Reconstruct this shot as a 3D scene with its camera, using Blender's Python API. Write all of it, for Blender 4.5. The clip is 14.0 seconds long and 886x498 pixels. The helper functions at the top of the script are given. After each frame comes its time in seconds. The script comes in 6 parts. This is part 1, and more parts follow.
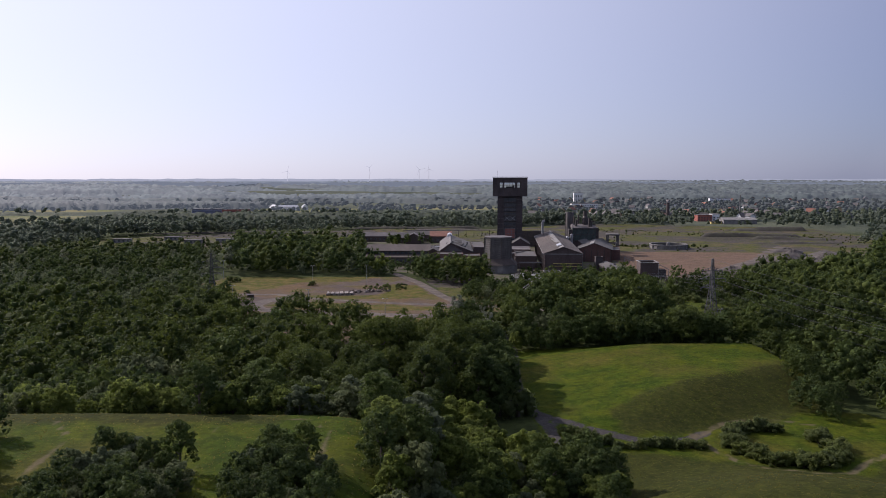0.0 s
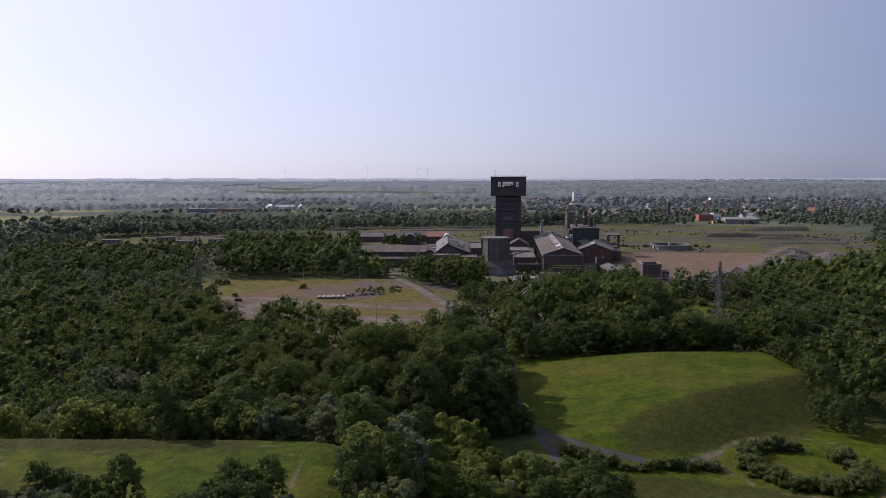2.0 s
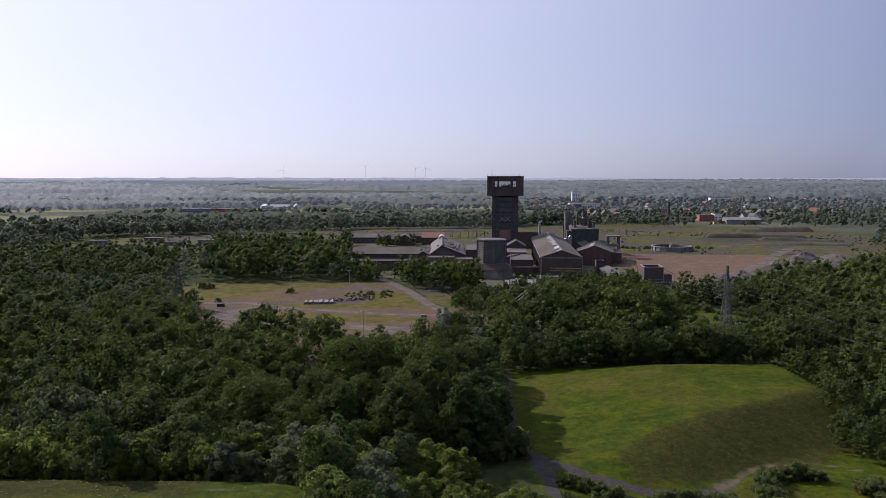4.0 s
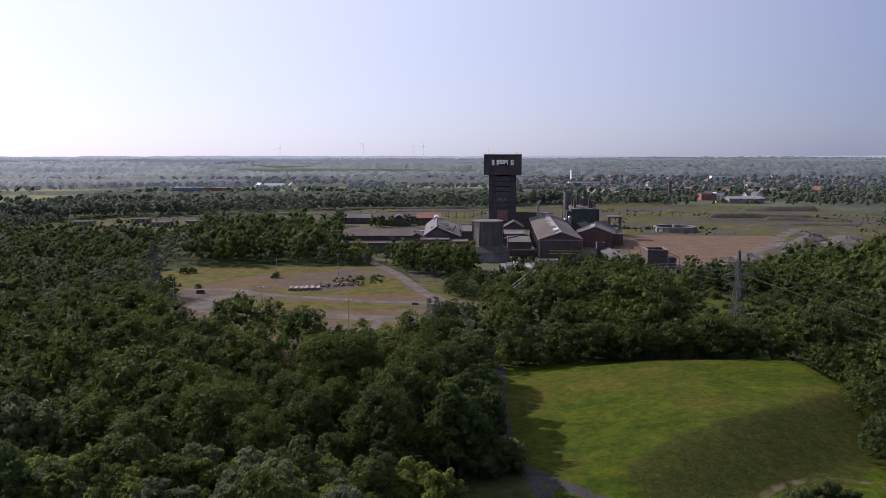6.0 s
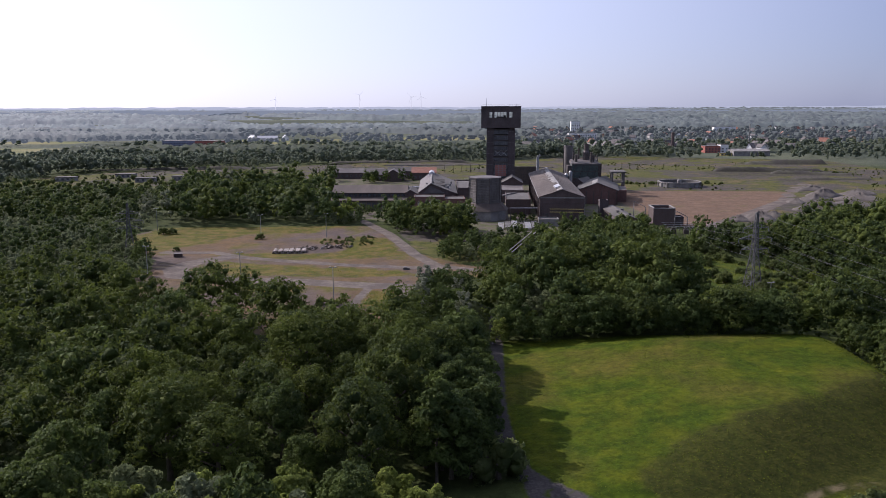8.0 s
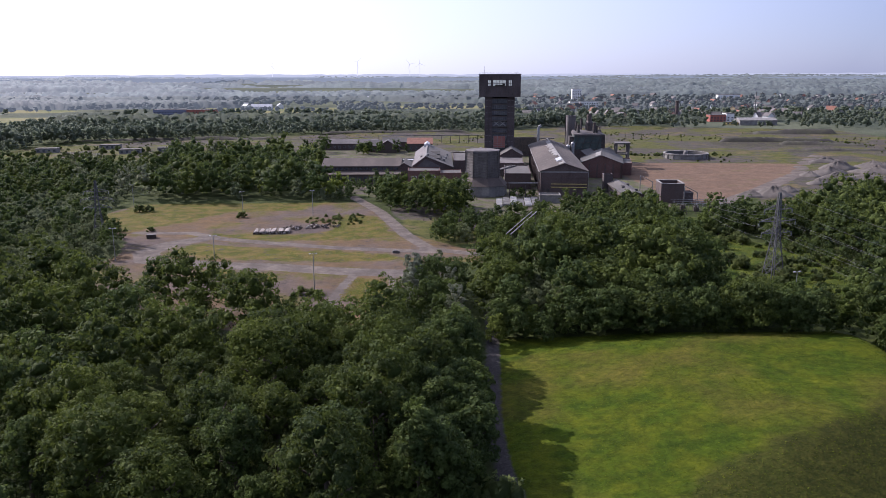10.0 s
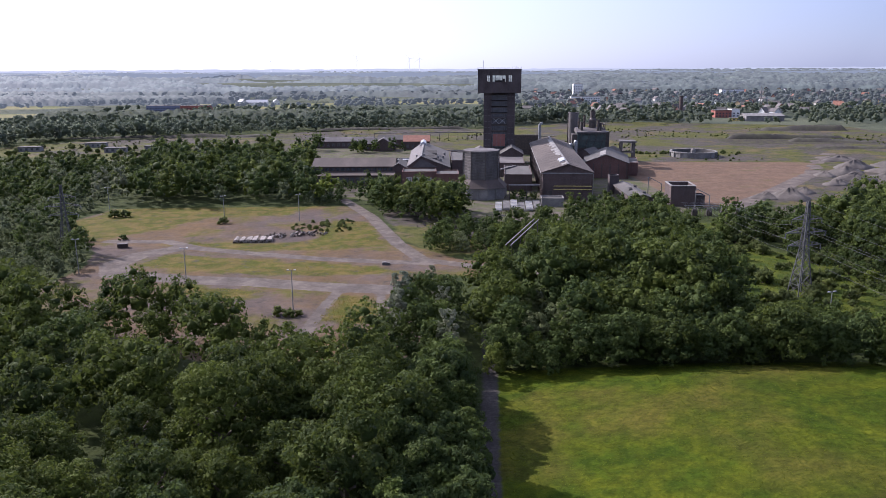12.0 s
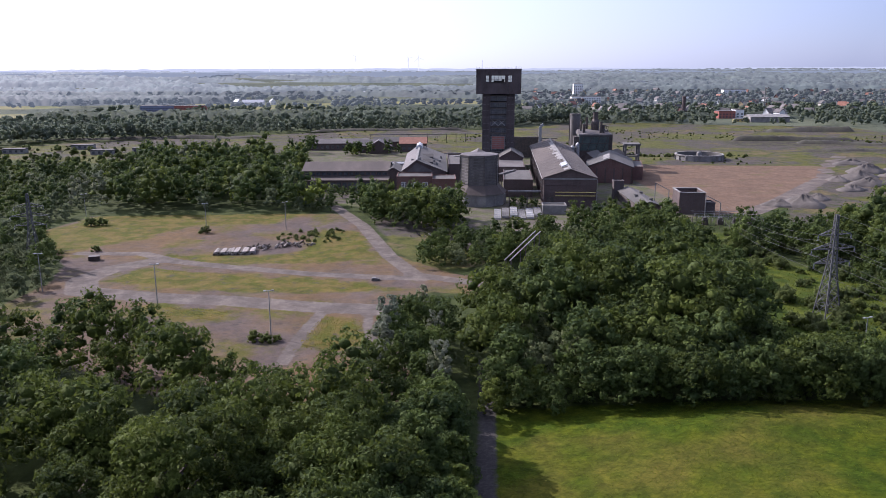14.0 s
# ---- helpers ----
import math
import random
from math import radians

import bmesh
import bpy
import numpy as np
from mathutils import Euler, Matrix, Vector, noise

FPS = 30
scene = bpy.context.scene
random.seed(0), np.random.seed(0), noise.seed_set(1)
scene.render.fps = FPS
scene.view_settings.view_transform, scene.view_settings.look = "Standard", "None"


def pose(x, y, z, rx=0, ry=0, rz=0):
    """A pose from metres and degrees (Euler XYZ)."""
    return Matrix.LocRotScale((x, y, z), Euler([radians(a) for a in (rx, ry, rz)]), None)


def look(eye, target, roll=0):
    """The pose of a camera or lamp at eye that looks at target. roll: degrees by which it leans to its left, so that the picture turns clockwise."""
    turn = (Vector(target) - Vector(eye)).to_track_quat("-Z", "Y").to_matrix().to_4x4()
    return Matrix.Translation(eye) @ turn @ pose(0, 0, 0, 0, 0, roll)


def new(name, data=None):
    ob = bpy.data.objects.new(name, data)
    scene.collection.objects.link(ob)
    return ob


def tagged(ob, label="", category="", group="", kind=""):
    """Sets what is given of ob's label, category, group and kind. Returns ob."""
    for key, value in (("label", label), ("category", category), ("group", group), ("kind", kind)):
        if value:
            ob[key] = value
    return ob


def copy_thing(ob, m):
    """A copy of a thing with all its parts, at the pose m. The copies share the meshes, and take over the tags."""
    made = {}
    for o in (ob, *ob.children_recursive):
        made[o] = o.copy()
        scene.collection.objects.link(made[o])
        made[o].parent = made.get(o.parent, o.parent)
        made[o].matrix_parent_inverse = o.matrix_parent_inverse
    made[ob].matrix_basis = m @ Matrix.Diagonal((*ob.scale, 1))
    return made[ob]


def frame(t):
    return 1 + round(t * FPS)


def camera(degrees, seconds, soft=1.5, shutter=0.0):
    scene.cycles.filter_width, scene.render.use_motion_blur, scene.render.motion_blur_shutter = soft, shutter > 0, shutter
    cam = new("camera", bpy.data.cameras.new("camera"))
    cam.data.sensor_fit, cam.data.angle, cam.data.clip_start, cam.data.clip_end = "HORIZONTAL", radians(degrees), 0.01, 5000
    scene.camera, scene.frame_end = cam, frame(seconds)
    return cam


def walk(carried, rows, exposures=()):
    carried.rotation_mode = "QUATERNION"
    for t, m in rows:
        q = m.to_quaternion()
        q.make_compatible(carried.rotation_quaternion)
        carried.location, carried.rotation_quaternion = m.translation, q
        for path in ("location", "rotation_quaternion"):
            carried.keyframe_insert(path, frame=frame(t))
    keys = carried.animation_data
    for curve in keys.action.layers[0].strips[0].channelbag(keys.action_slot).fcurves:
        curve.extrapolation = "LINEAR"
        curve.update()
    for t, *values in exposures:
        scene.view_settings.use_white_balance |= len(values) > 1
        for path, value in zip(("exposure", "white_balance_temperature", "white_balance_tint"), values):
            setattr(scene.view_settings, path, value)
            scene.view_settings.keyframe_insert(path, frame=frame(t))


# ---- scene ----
EXPOSURES = [(0.0, -0.20, 6350, 24), (5.5, -0.10, 6350, 24), (8.5, 0.20, 6200, 25), (11.0, 0.52, 6050, 26), (14.0, 0.56, 6000, 26)]
cam = camera(59.0, 14.0, soft=0.3)
PATH = [
    (0.0, 0.00, 0.00, 59.50, 84.88, -0.02, -0.00),
    (0.5, 0.45, 3.56, 59.40, 84.85, 0.01, -0.02),
    (1.0, 0.91, 7.20, 59.32, 84.84, 0.00, -0.03),
    (1.5, 1.41, 10.99, 59.26, 84.84, 0.03, -0.05),
    (2.0, 1.95, 14.96, 59.24, 84.84, 0.03, -0.06),
    (2.5, 2.52, 19.10, 59.25, 84.83, 0.06, -0.09),
    (3.0, 3.12, 23.36, 59.27, 84.83, 0.03, -0.12),
    (5.5, 6.87, 47.85, 59.33, 84.35, 0.01, -0.23),
    (6.0, 7.44, 53.15, 59.51, 83.21, 0.04, -0.26),
    (6.5, 7.97, 58.53, 59.72, 82.02, 0.06, -0.31),
    (7.0, 8.46, 63.99, 59.92, 81.07, 0.11, -0.35),
    (7.5, 8.94, 69.51, 60.13, 80.37, 0.15, -0.39),
    (8.0, 9.43, 75.10, 60.35, 79.69, 0.14, -0.40),
    (8.5, 9.97, 80.71, 60.55, 79.01, 0.16, -0.43),
    (11.0, 13.18, 109.80, 60.93, 76.98, 0.21, -0.42),
    (11.5, 13.68, 115.47, 61.04, 76.99, 0.26, -0.42),
    (12.0, 14.17, 121.00, 61.14, 77.00, 0.25, -0.42),
    (12.5, 14.62, 126.24, 61.22, 77.02, 0.27, -0.41),
    (13.0, 15.07, 131.10, 61.27, 77.03, 0.28, -0.42),
    (13.5, 15.48, 135.63, 61.29, 77.02, 0.20, -0.44),
    (14.0, 15.87, 140.00, 61.29, 76.97, 0.20, -0.45),
]
walk(cam, [(t, pose(*p)) for t, *p in PATH], EXPOSURES)

# ---- sky and sun: late sun ahead on the left ----
SUN_EL, SUN_AZ = radians(34), radians(-56)  # azimuth clockwise from +y
to_sun = Vector((math.sin(SUN_AZ) * math.cos(SUN_EL), math.cos(SUN_AZ) * math.cos(SUN_EL), math.sin(SUN_EL)))
world = bpy.data.worlds.new("sky")
scene.world = world
world.use_nodes = True
wn = world.node_tree
wn.nodes.clear()
sky = wn.nodes.new("ShaderNodeTexSky")
sky.sky_type, sky.sun_disc = "NISHITA", False
sky.sun_elevation, sky.sun_rotation = SUN_EL, SUN_AZ
sky.altitude, sky.air_density, sky.dust_density, sky.ozone_density = 60, 0.8, 1.0, 4.0
bg = wn.nodes.new("ShaderNodeBackground")
bg.inputs["Strength"].default_value = 0.15
wout = wn.nodes.new("ShaderNodeOutputWorld")
veil = wn.nodes.new("ShaderNodeMix")  # thin even summer haze over the whole dome
veil.data_type = "RGBA"
veil.inputs[0].default_value = 0.72
# the haze is brighter towards the sun
aim = wn.nodes.new("ShaderNodeVectorMath")
aim.operation = "DOT_PRODUCT"
aim.inputs[1].default_value = to_sun
wn.links.new(wn.nodes.new("ShaderNodeTexCoord").outputs["Generated"], aim.inputs[0])
near_sun = wn.nodes.new("ShaderNodeMapRange")
wn.links.new(aim.outputs["Value"], near_sun.inputs[0])
near_sun.inputs[1].default_value, near_sun.inputs[2].default_value = 0.1, 0.95
tone = wn.nodes.new("ShaderNodeMix")
tone.data_type = "RGBA"
wn.links.new(near_sun.outputs[0], tone.inputs[0])
tone.inputs[6].default_value, tone.inputs[7].default_value = (1.86, 2.16, 3.05, 1), (7.8, 8.35, 9.2, 1)
wn.links.new(tone.outputs[2], veil.inputs[7])
wn.links.new(sky.outputs[0], veil.inputs[6])
wn.links.new(veil.outputs[2], bg.inputs[0])
wn.links.new(bg.outputs[0], wout.inputs[0])
sun = new("sun", bpy.data.lights.new("sun", "SUN"))
sun.data.energy, sun.data.angle, sun.data.color = 5.0, radians(0.6), (1.0, 0.94, 0.84)
sun.matrix_world = look(to_sun * 800 + Vector((0, 400, 0)), (0, 400, 0))


# ---- materials ----
def nodes_of(name):
    m = bpy.data.materials.new(name)
    m.use_nodes = True
    nt = m.node_tree
    return m, nt, nt.nodes["Principled BSDF"], nt.nodes["Material Output"]


def add(nt, kind, **values):
    n = nt.nodes.new(kind)
    for key, value in values.items():
        n.inputs[key.replace("_", " ")].default_value = value
    return n


def mixed(nt, fac, a, b, blend="MIX"):
    """A colour mix; fac, a and b are sockets or values."""
    n = nt.nodes.new("ShaderNodeMix")
    n.data_type, n.blend_type = "RGBA", blend
    for sock, value in ((n.inputs[0], fac), (n.inputs[6], a), (n.inputs[7], b)):
        if isinstance(value, bpy.types.NodeSocket):
            nt.links.new(value, sock)
        elif isinstance(value, (int, float)):
            sock.default_value = value
        else:
            sock.default_value = (*value, 1)
    return n.outputs[2]


def sums(nt, op, a, b, clamp=False):
    n = nt.nodes.new("ShaderNodeMath")
    n.operation, n.use_clamp = op, clamp
    for sock, value in zip(n.inputs, (a, b)):
        if isinstance(value, bpy.types.NodeSocket):
            nt.links.new(value, sock)
        else:
            sock.default_value = value
    return n.outputs[0]


def ramped(nt, value, lo, hi):
    n = nt.nodes.new("ShaderNodeMapRange")
    n.interpolation_type = "SMOOTHSTEP"
    nt.links.new(value, n.inputs[0])
    n.inputs[1].default_value, n.inputs[2].default_value = lo, hi
    return n.outputs[0]


def noised(nt, scale, detail=4.0, rough=0.55, stretch=None):
    co = nt.nodes.new("ShaderNodeTexCoord").outputs["Object"]
    if stretch:
        mp = nt.nodes.new("ShaderNodeMapping")
        mp.inputs["Scale"].default_value = stretch
        nt.links.new(co, mp.inputs[0])
        co = mp.outputs[0]
    n = add(nt, "ShaderNodeTexNoise", Scale=scale, Detail=detail, Roughness=rough)
    nt.links.new(co, n.inputs["Vector"])
    return n.outputs[0]


def surface(name, c1, c2, scale=0.3, rough=0.85, metal=0.0, fine=4.0, bump=0.3, streak=None, spread=0.0):
    """A weathered surface: two colours over large stains, a fine grain, a bump."""
    m, nt, bsdf, out = nodes_of(name)
    big = noised(nt, scale, 5.0, 0.6, streak)
    small = noised(nt, fine, 3.0, 0.7)
    c = mixed(nt, ramped(nt, big, 0.36, 0.66), c1, c2)
    c = mixed(nt, sums(nt, "MULTIPLY", ramped(nt, small, 0.3, 0.75), 0.45), c, tuple(v * 0.45 for v in c1))
    if spread:
        info = nt.nodes.new("ShaderNodeObjectInfo").outputs["Random"]
        c = mixed(nt, sums(nt, "MULTIPLY", info, spread), c, tuple(v * 0.4 for v in c2))
    nt.links.new(c, bsdf.inputs["Base Color"])
    bsdf.inputs["Roughness"].default_value, bsdf.inputs["Metallic"].default_value = rough, metal
    bm_ = add(nt, "ShaderNodeBump", Strength=bump, Distance=0.1)
    nt.links.new(small, bm_.inputs["Height"])
    nt.links.new(bm_.outputs[0], bsdf.inputs["Normal"])
    return m


def brickwork(name, c1, c2, mortar, scale=1.0):
    m, nt, bsdf, out = nodes_of(name)
    co = nt.nodes.new("ShaderNodeTexCoord").outputs["Object"]
    mp = nt.nodes.new("ShaderNodeMapping")
    mp.inputs["Rotation"].default_value = (radians(90), 0, 0)
    nt.links.new(co, mp.inputs[0])
    b = add(nt, "ShaderNodeTexBrick", Color1=(*c1, 1), Color2=(*c2, 1), Mortar=(*mortar, 1), Scale=scale, Mortar_Size=0.012, Brick_Width=0.5, Row_Height=0.16)
    nt.links.new(mp.outputs[0], b.inputs["Vector"])
    stain = noised(nt, 0.12, 6.0, 0.65, (1, 1, 0.45))
    c = mixed(nt, ramped(nt, stain, 0.4, 0.75), b.outputs[0], tuple(v * 0.35 for v in c1))
    grime = noised(nt, 1.3, 4.0, 0.7)
    c = mixed(nt, sums(nt, "MULTIPLY", ramped(nt, grime, 0.45, 0.8), 0.5), c, tuple(v * 1.3 for v in c2))
    nt.links.new(c, bsdf.inputs["Base Color"])
    bsdf.inputs["Roughness"].default_value = 0.9
    bump = add(nt, "ShaderNodeBump", Strength=0.4, Distance=0.05)
    nt.links.new(b.outputs[1], bump.inputs["Height"])
    nt.links.new(bump.outputs[0], bsdf.inputs["Normal"])
    return m


def foliage(name, dark, mid, light, glow=0.38):
    """Leaves: each clump differs, each tree differs, light comes through."""
    m, nt, bsdf, out = nodes_of(name)
    geo = nt.nodes.new("ShaderNodeNewGeometry")
    isl = geo.outputs["Random Per Island"]
    c = mixed(nt, isl, tuple((v + w) / 2 for v, w in zip(dark, mid)), mid)
    c = mixed(nt, sums(nt, "MULTIPLY", ramped(nt, isl, 0.5, 1.0), 0.45), c, light)
    patch = add(nt, "ShaderNodeTexNoise", Scale=0.07, Detail=2.0)
    nt.links.new(geo.outputs["Position"], patch.inputs["Vector"])
    c = mixed(nt, ramped(nt, patch.outputs[0], 0.35, 0.68), c, mixed(nt, 0.6, c, light))
    hue = add(nt, "ShaderNodeTexNoise", Scale=0.11, Detail=1.0)
    shift = nt.nodes.new("ShaderNodeVectorMath")
    shift.inputs[1].default_value = (311, 97, 53)
    nt.links.new(geo.outputs["Position"], shift.inputs[0])
    nt.links.new(shift.outputs[0], hue.inputs["Vector"])
    c = mixed(nt, ramped(nt, hue.outputs[0], 0.5, 0.68), c, mixed(nt, 1.0, c, (1.13, 1.12, 0.85), "MULTIPLY"))
    c = mixed(nt, ramped(nt, hue.outputs[0], 0.46, 0.3), c, mixed(nt, 1.0, c, (0.78, 0.86, 0.86), "MULTIPLY"))
    info = nt.nodes.new("ShaderNodeObjectInfo").outputs["Random"]
    c = mixed(nt, ramped(nt, info, 0.45, 1.0), c, mixed(nt, 1.0, c, (1.15, 1.1, 0.85), "MULTIPLY"))
    c = mixed(nt, ramped(nt, info, 0.35, 0.0), c, mixed(nt, 1.0, c, (0.84, 0.88, 0.86), "MULTIPLY"))
    leafy = add(nt, "ShaderNodeTexNoise", Scale=3.2, Detail=3.0, Roughness=0.7)
    nt.links.new(geo.outputs["Position"], leafy.inputs["Vector"])
    c = mixed(nt, 1.0, c, mixed(nt, ramped(nt, leafy.outputs[0], 0.34, 0.66), (0.78, 0.79, 0.80), (1.25, 1.24, 1.2)), "MULTIPLY")
    nt.links.new(c, bsdf.inputs["Base Color"])
    bsdf.inputs["Roughness"].default_value = 0.85
    bsdf.inputs["Specular IOR Level"].default_value = 0.2
    rough = add(nt, "ShaderNodeBump", Strength=0.8, Distance=0.3)
    nt.links.new(leafy.outputs[0], rough.inputs["Height"])
    nt.links.new(rough.outputs[0], bsdf.inputs["Normal"])
    tr = nt.nodes.new("ShaderNodeBsdfTranslucent")
    nt.links.new(mixed(nt, 0.6, c, tuple(min(1, v * 2.0) for v in light), "MIX"), tr.inputs[0])
    mx = nt.nodes.new("ShaderNodeMixShader")
    mx.inputs[0].default_value = glow
    nt.links.new(bsdf.outputs[0], mx.inputs[1])
    nt.links.new(tr.outputs[0], mx.inputs[2])
    nt.links.new(mx.outputs[0], out.inputs[0])
    return m


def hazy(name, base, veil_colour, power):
    """The far backdrop: the haze in front of it is painted in as emission."""
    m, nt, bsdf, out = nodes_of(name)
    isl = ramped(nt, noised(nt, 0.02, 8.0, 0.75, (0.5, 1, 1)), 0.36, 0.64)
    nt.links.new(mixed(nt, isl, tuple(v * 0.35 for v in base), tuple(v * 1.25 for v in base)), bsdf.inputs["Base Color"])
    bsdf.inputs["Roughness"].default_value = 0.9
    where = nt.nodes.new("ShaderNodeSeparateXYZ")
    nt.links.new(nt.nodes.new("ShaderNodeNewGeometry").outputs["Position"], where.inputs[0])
    side = ramped(nt, sums(nt, "DIVIDE", where.outputs[0], where.outputs[1]), 0.25, -0.6)  # painted haze glows more towards the sun
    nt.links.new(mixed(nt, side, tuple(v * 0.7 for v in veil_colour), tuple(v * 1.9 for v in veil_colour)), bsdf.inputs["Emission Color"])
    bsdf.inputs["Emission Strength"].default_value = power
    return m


M = {
    "oak": foliage("oak_leaves", (0.017, 0.030, 0.009), (0.033, 0.052, 0.014), (0.090, 0.116, 0.023), 0.22),
    "ash": foliage("ash_leaves", (0.019, 0.034, 0.013), (0.037, 0.060, 0.019), (0.087, 0.119, 0.029), 0.22),
    "lime": foliage("light_leaves", (0.048, 0.072, 0.017), (0.084, 0.115, 0.026), (0.144, 0.176, 0.043), 0.48),
    "willow": foliage("silver_leaves", (0.048, 0.063, 0.034), (0.076, 0.096, 0.052), (0.136, 0.162, 0.090), 0.3),
    "scrub": foliage("scrub_leaves", (0.039, 0.057, 0.021), (0.067, 0.089, 0.031), (0.116, 0.139, 0.052), 0.55),
    "aspen": foliage("aspen_leaves", (0.078, 0.092, 0.066), (0.118, 0.134, 0.098), (0.180, 0.198, 0.150), 0.25),
    # leaves lightened and greyed, haze painted into their colour
    "far": foliage("haze_paled_leaves", (0.082, 0.103, 0.082), (0.112, 0.135, 0.104), (0.138, 0.162, 0.120), 0.55),
    # far woods glow pale blue in place of haze
    "haze": hazy("hazed_remote_woods", (0.060, 0.078, 0.066), (0.115, 0.142, 0.18), 0.42),
    "light_haze": hazy("hazed_copses", (0.034, 0.046, 0.034), (0.115, 0.140, 0.170), 0.34),
    "bark": surface("bark", (0.07, 0.055, 0.042), (0.12, 0.10, 0.08), 0.8, 0.95),
    "brick": brickwork("dark_brick", (0.098, 0.066, 0.060), (0.075, 0.053, 0.049), (0.10, 0.092, 0.088)),
    "redbrick": brickwork("red_brick", (0.145, 0.072, 0.060), (0.112, 0.060, 0.052), (0.13, 0.105, 0.095)),
    "towerbrick": brickwork("tower_brick", (0.085, 0.066, 0.065), (0.070, 0.056, 0.056), (0.10, 0.095, 0.095)),
    "roof": surface("bitumen_roof", (0.066, 0.062, 0.058), (0.115, 0.106, 0.098), 0.09, 0.9, streak=(1, 0.25, 1)),
    "roofbrown": surface("rusty_sheet_roof", (0.066, 0.052, 0.045), (0.108, 0.086, 0.074), 0.08, 0.92, streak=(1, 0.2, 1)),
    "roofdark": surface("dark_roof", (0.085, 0.075, 0.075), (0.15, 0.135, 0.13), 0.1, 0.8),
    "redtile": surface("red_roof_tiles", (0.22, 0.095, 0.065), (0.29, 0.135, 0.09), 0.5, 0.85),
    "concrete": surface("grey_concrete", (0.17, 0.163, 0.155), (0.27, 0.26, 0.245), 0.25, 0.9),
    "slats": surface("weathered_slats", (0.10, 0.092, 0.09), (0.20, 0.185, 0.18), 0.2, 0.85, streak=(1, 1, 0.3)),
    "darkconcrete": surface("dark_concrete", (0.085, 0.08, 0.076), (0.14, 0.132, 0.125), 0.25, 0.9),
    "boards": surface("weathered_boards", (0.075, 0.068, 0.062), (0.155, 0.142, 0.132), 0.35, 0.85, streak=(1, 1, 0.3)),
    "steel": surface("dark_steel", (0.06, 0.055, 0.055), (0.12, 0.095, 0.08), 0.6, 0.6, 0.4),
    "galv": surface("galvanised_steel", (0.30, 0.31, 0.32), (0.42, 0.43, 0.43), 1.0, 0.5, 0.6),
    "greenpanel": surface("green_cladding", (0.050, 0.075, 0.070), (0.085, 0.115, 0.105), 0.3, 0.6),
    "white": surface("white_paint", (0.72, 0.72, 0.70), (0.80, 0.80, 0.78), 0.4, 0.6),
    "glassroof": surface("dusty_rooflight", (0.34, 0.35, 0.37), (0.48, 0.49, 0.51), 0.8, 0.35),
    "pane": surface("dusty_window", (0.045, 0.05, 0.056), (0.10, 0.11, 0.125), 0.6, 0.25),
    "yellow": surface("yellow_paint", (0.55, 0.42, 0.12), (0.62, 0.50, 0.2), 0.6, 0.6),
    "gravel": surface("grey_gravel", (0.092, 0.080, 0.070), (0.138, 0.120, 0.105), 0.15, 0.95, fine=1.2, bump=0.8),
    "timber": surface("old_timber", (0.22, 0.19, 0.17), (0.36, 0.32, 0.29), 0.8, 0.85),
    "water": surface("still_water", (0.04, 0.05, 0.05), (0.06, 0.07, 0.07), 0.3, 0.05),
    "plaster": surface("pale_plaster", (0.44, 0.42, 0.39), (0.58, 0.56, 0.52), 0.3, 0.85, spread=0.5),
    "ochre": surface("ochre_plaster", (0.42, 0.32, 0.19), (0.50, 0.40, 0.26), 0.3, 0.85),
    "redpaint": surface("red_cladding", (0.28, 0.085, 0.065), (0.34, 0.115, 0.085), 0.2, 0.6),
    "bluepanel": surface("blue_grey_cladding", (0.16, 0.18, 0.26), (0.22, 0.24, 0.32), 0.2, 0.6),
}


# ---- mesh helpers ----
def thing(name, label, category, x=0.0, y=0.0, z=0.0, rz=0.0, group="", kind=""):
    ob = new(name)
    ob.empty_display_size = 0.5
    ob.matrix_world = pose(x, y, z, 0, 0, rz)
    return tagged(ob, label, category, group, kind)


def part(name, bm, material, parent=None, label=""):
    """Links a bmesh as one mesh object under a thing or a part."""
    me = bpy.data.meshes.new(name)
    bmesh.ops.recalc_face_normals(bm, faces=bm.faces)
    bm.to_mesh(me)
    bm.free()
    me.materials.append(M[material] if isinstance(material, str) else material)
    ob = new(name, me)
    ob.parent = parent
    return tagged(ob, label)


def quads(name, V, F, material, parent=None, label="", soft_faces=None):
    """A mesh from numpy corners and faces of one size; soft_faces: which of them are shaded smooth."""
    V, F = np.asarray(V, np.float32), np.asarray(F, np.int32)
    me = bpy.data.meshes.new(name)
    me.vertices.add(len(V))
    me.vertices.foreach_set("co", V.ravel())
    me.loops.add(F.size)
    me.loops.foreach_set("vertex_index", F.ravel())
    me.polygons.add(len(F))
    me.polygons.foreach_set("loop_start", np.arange(0, F.size, F.shape[1], dtype=np.int32))
    me.update(calc_edges=True)
    if soft_faces is not None:
        me.polygons.foreach_set("use_smooth", soft_faces)
    me.materials.append(M[material] if isinstance(material, str) else material)
    ob = new(name, me)
    ob.parent = parent
    return tagged(ob, label)


def box(bm, x0, x1, y0, y1, z0, z1):
    v = [bm.verts.new((x, y, z)) for z in (z0, z1) for x, y in ((x0, y0), (x1, y0), (x1, y1), (x0, y1))]
    for f in ((3, 2, 1, 0), (4, 5, 6, 7), (0, 1, 5, 4), (1, 2, 6, 5), (2, 3, 7, 6), (3, 0, 4, 7)):
        bm.faces.new([v[i] for i in f])
    return bm


def boxes(*dims):
    bm = bmesh.new()
    for d in dims:
        box(bm, *d)
    return bm


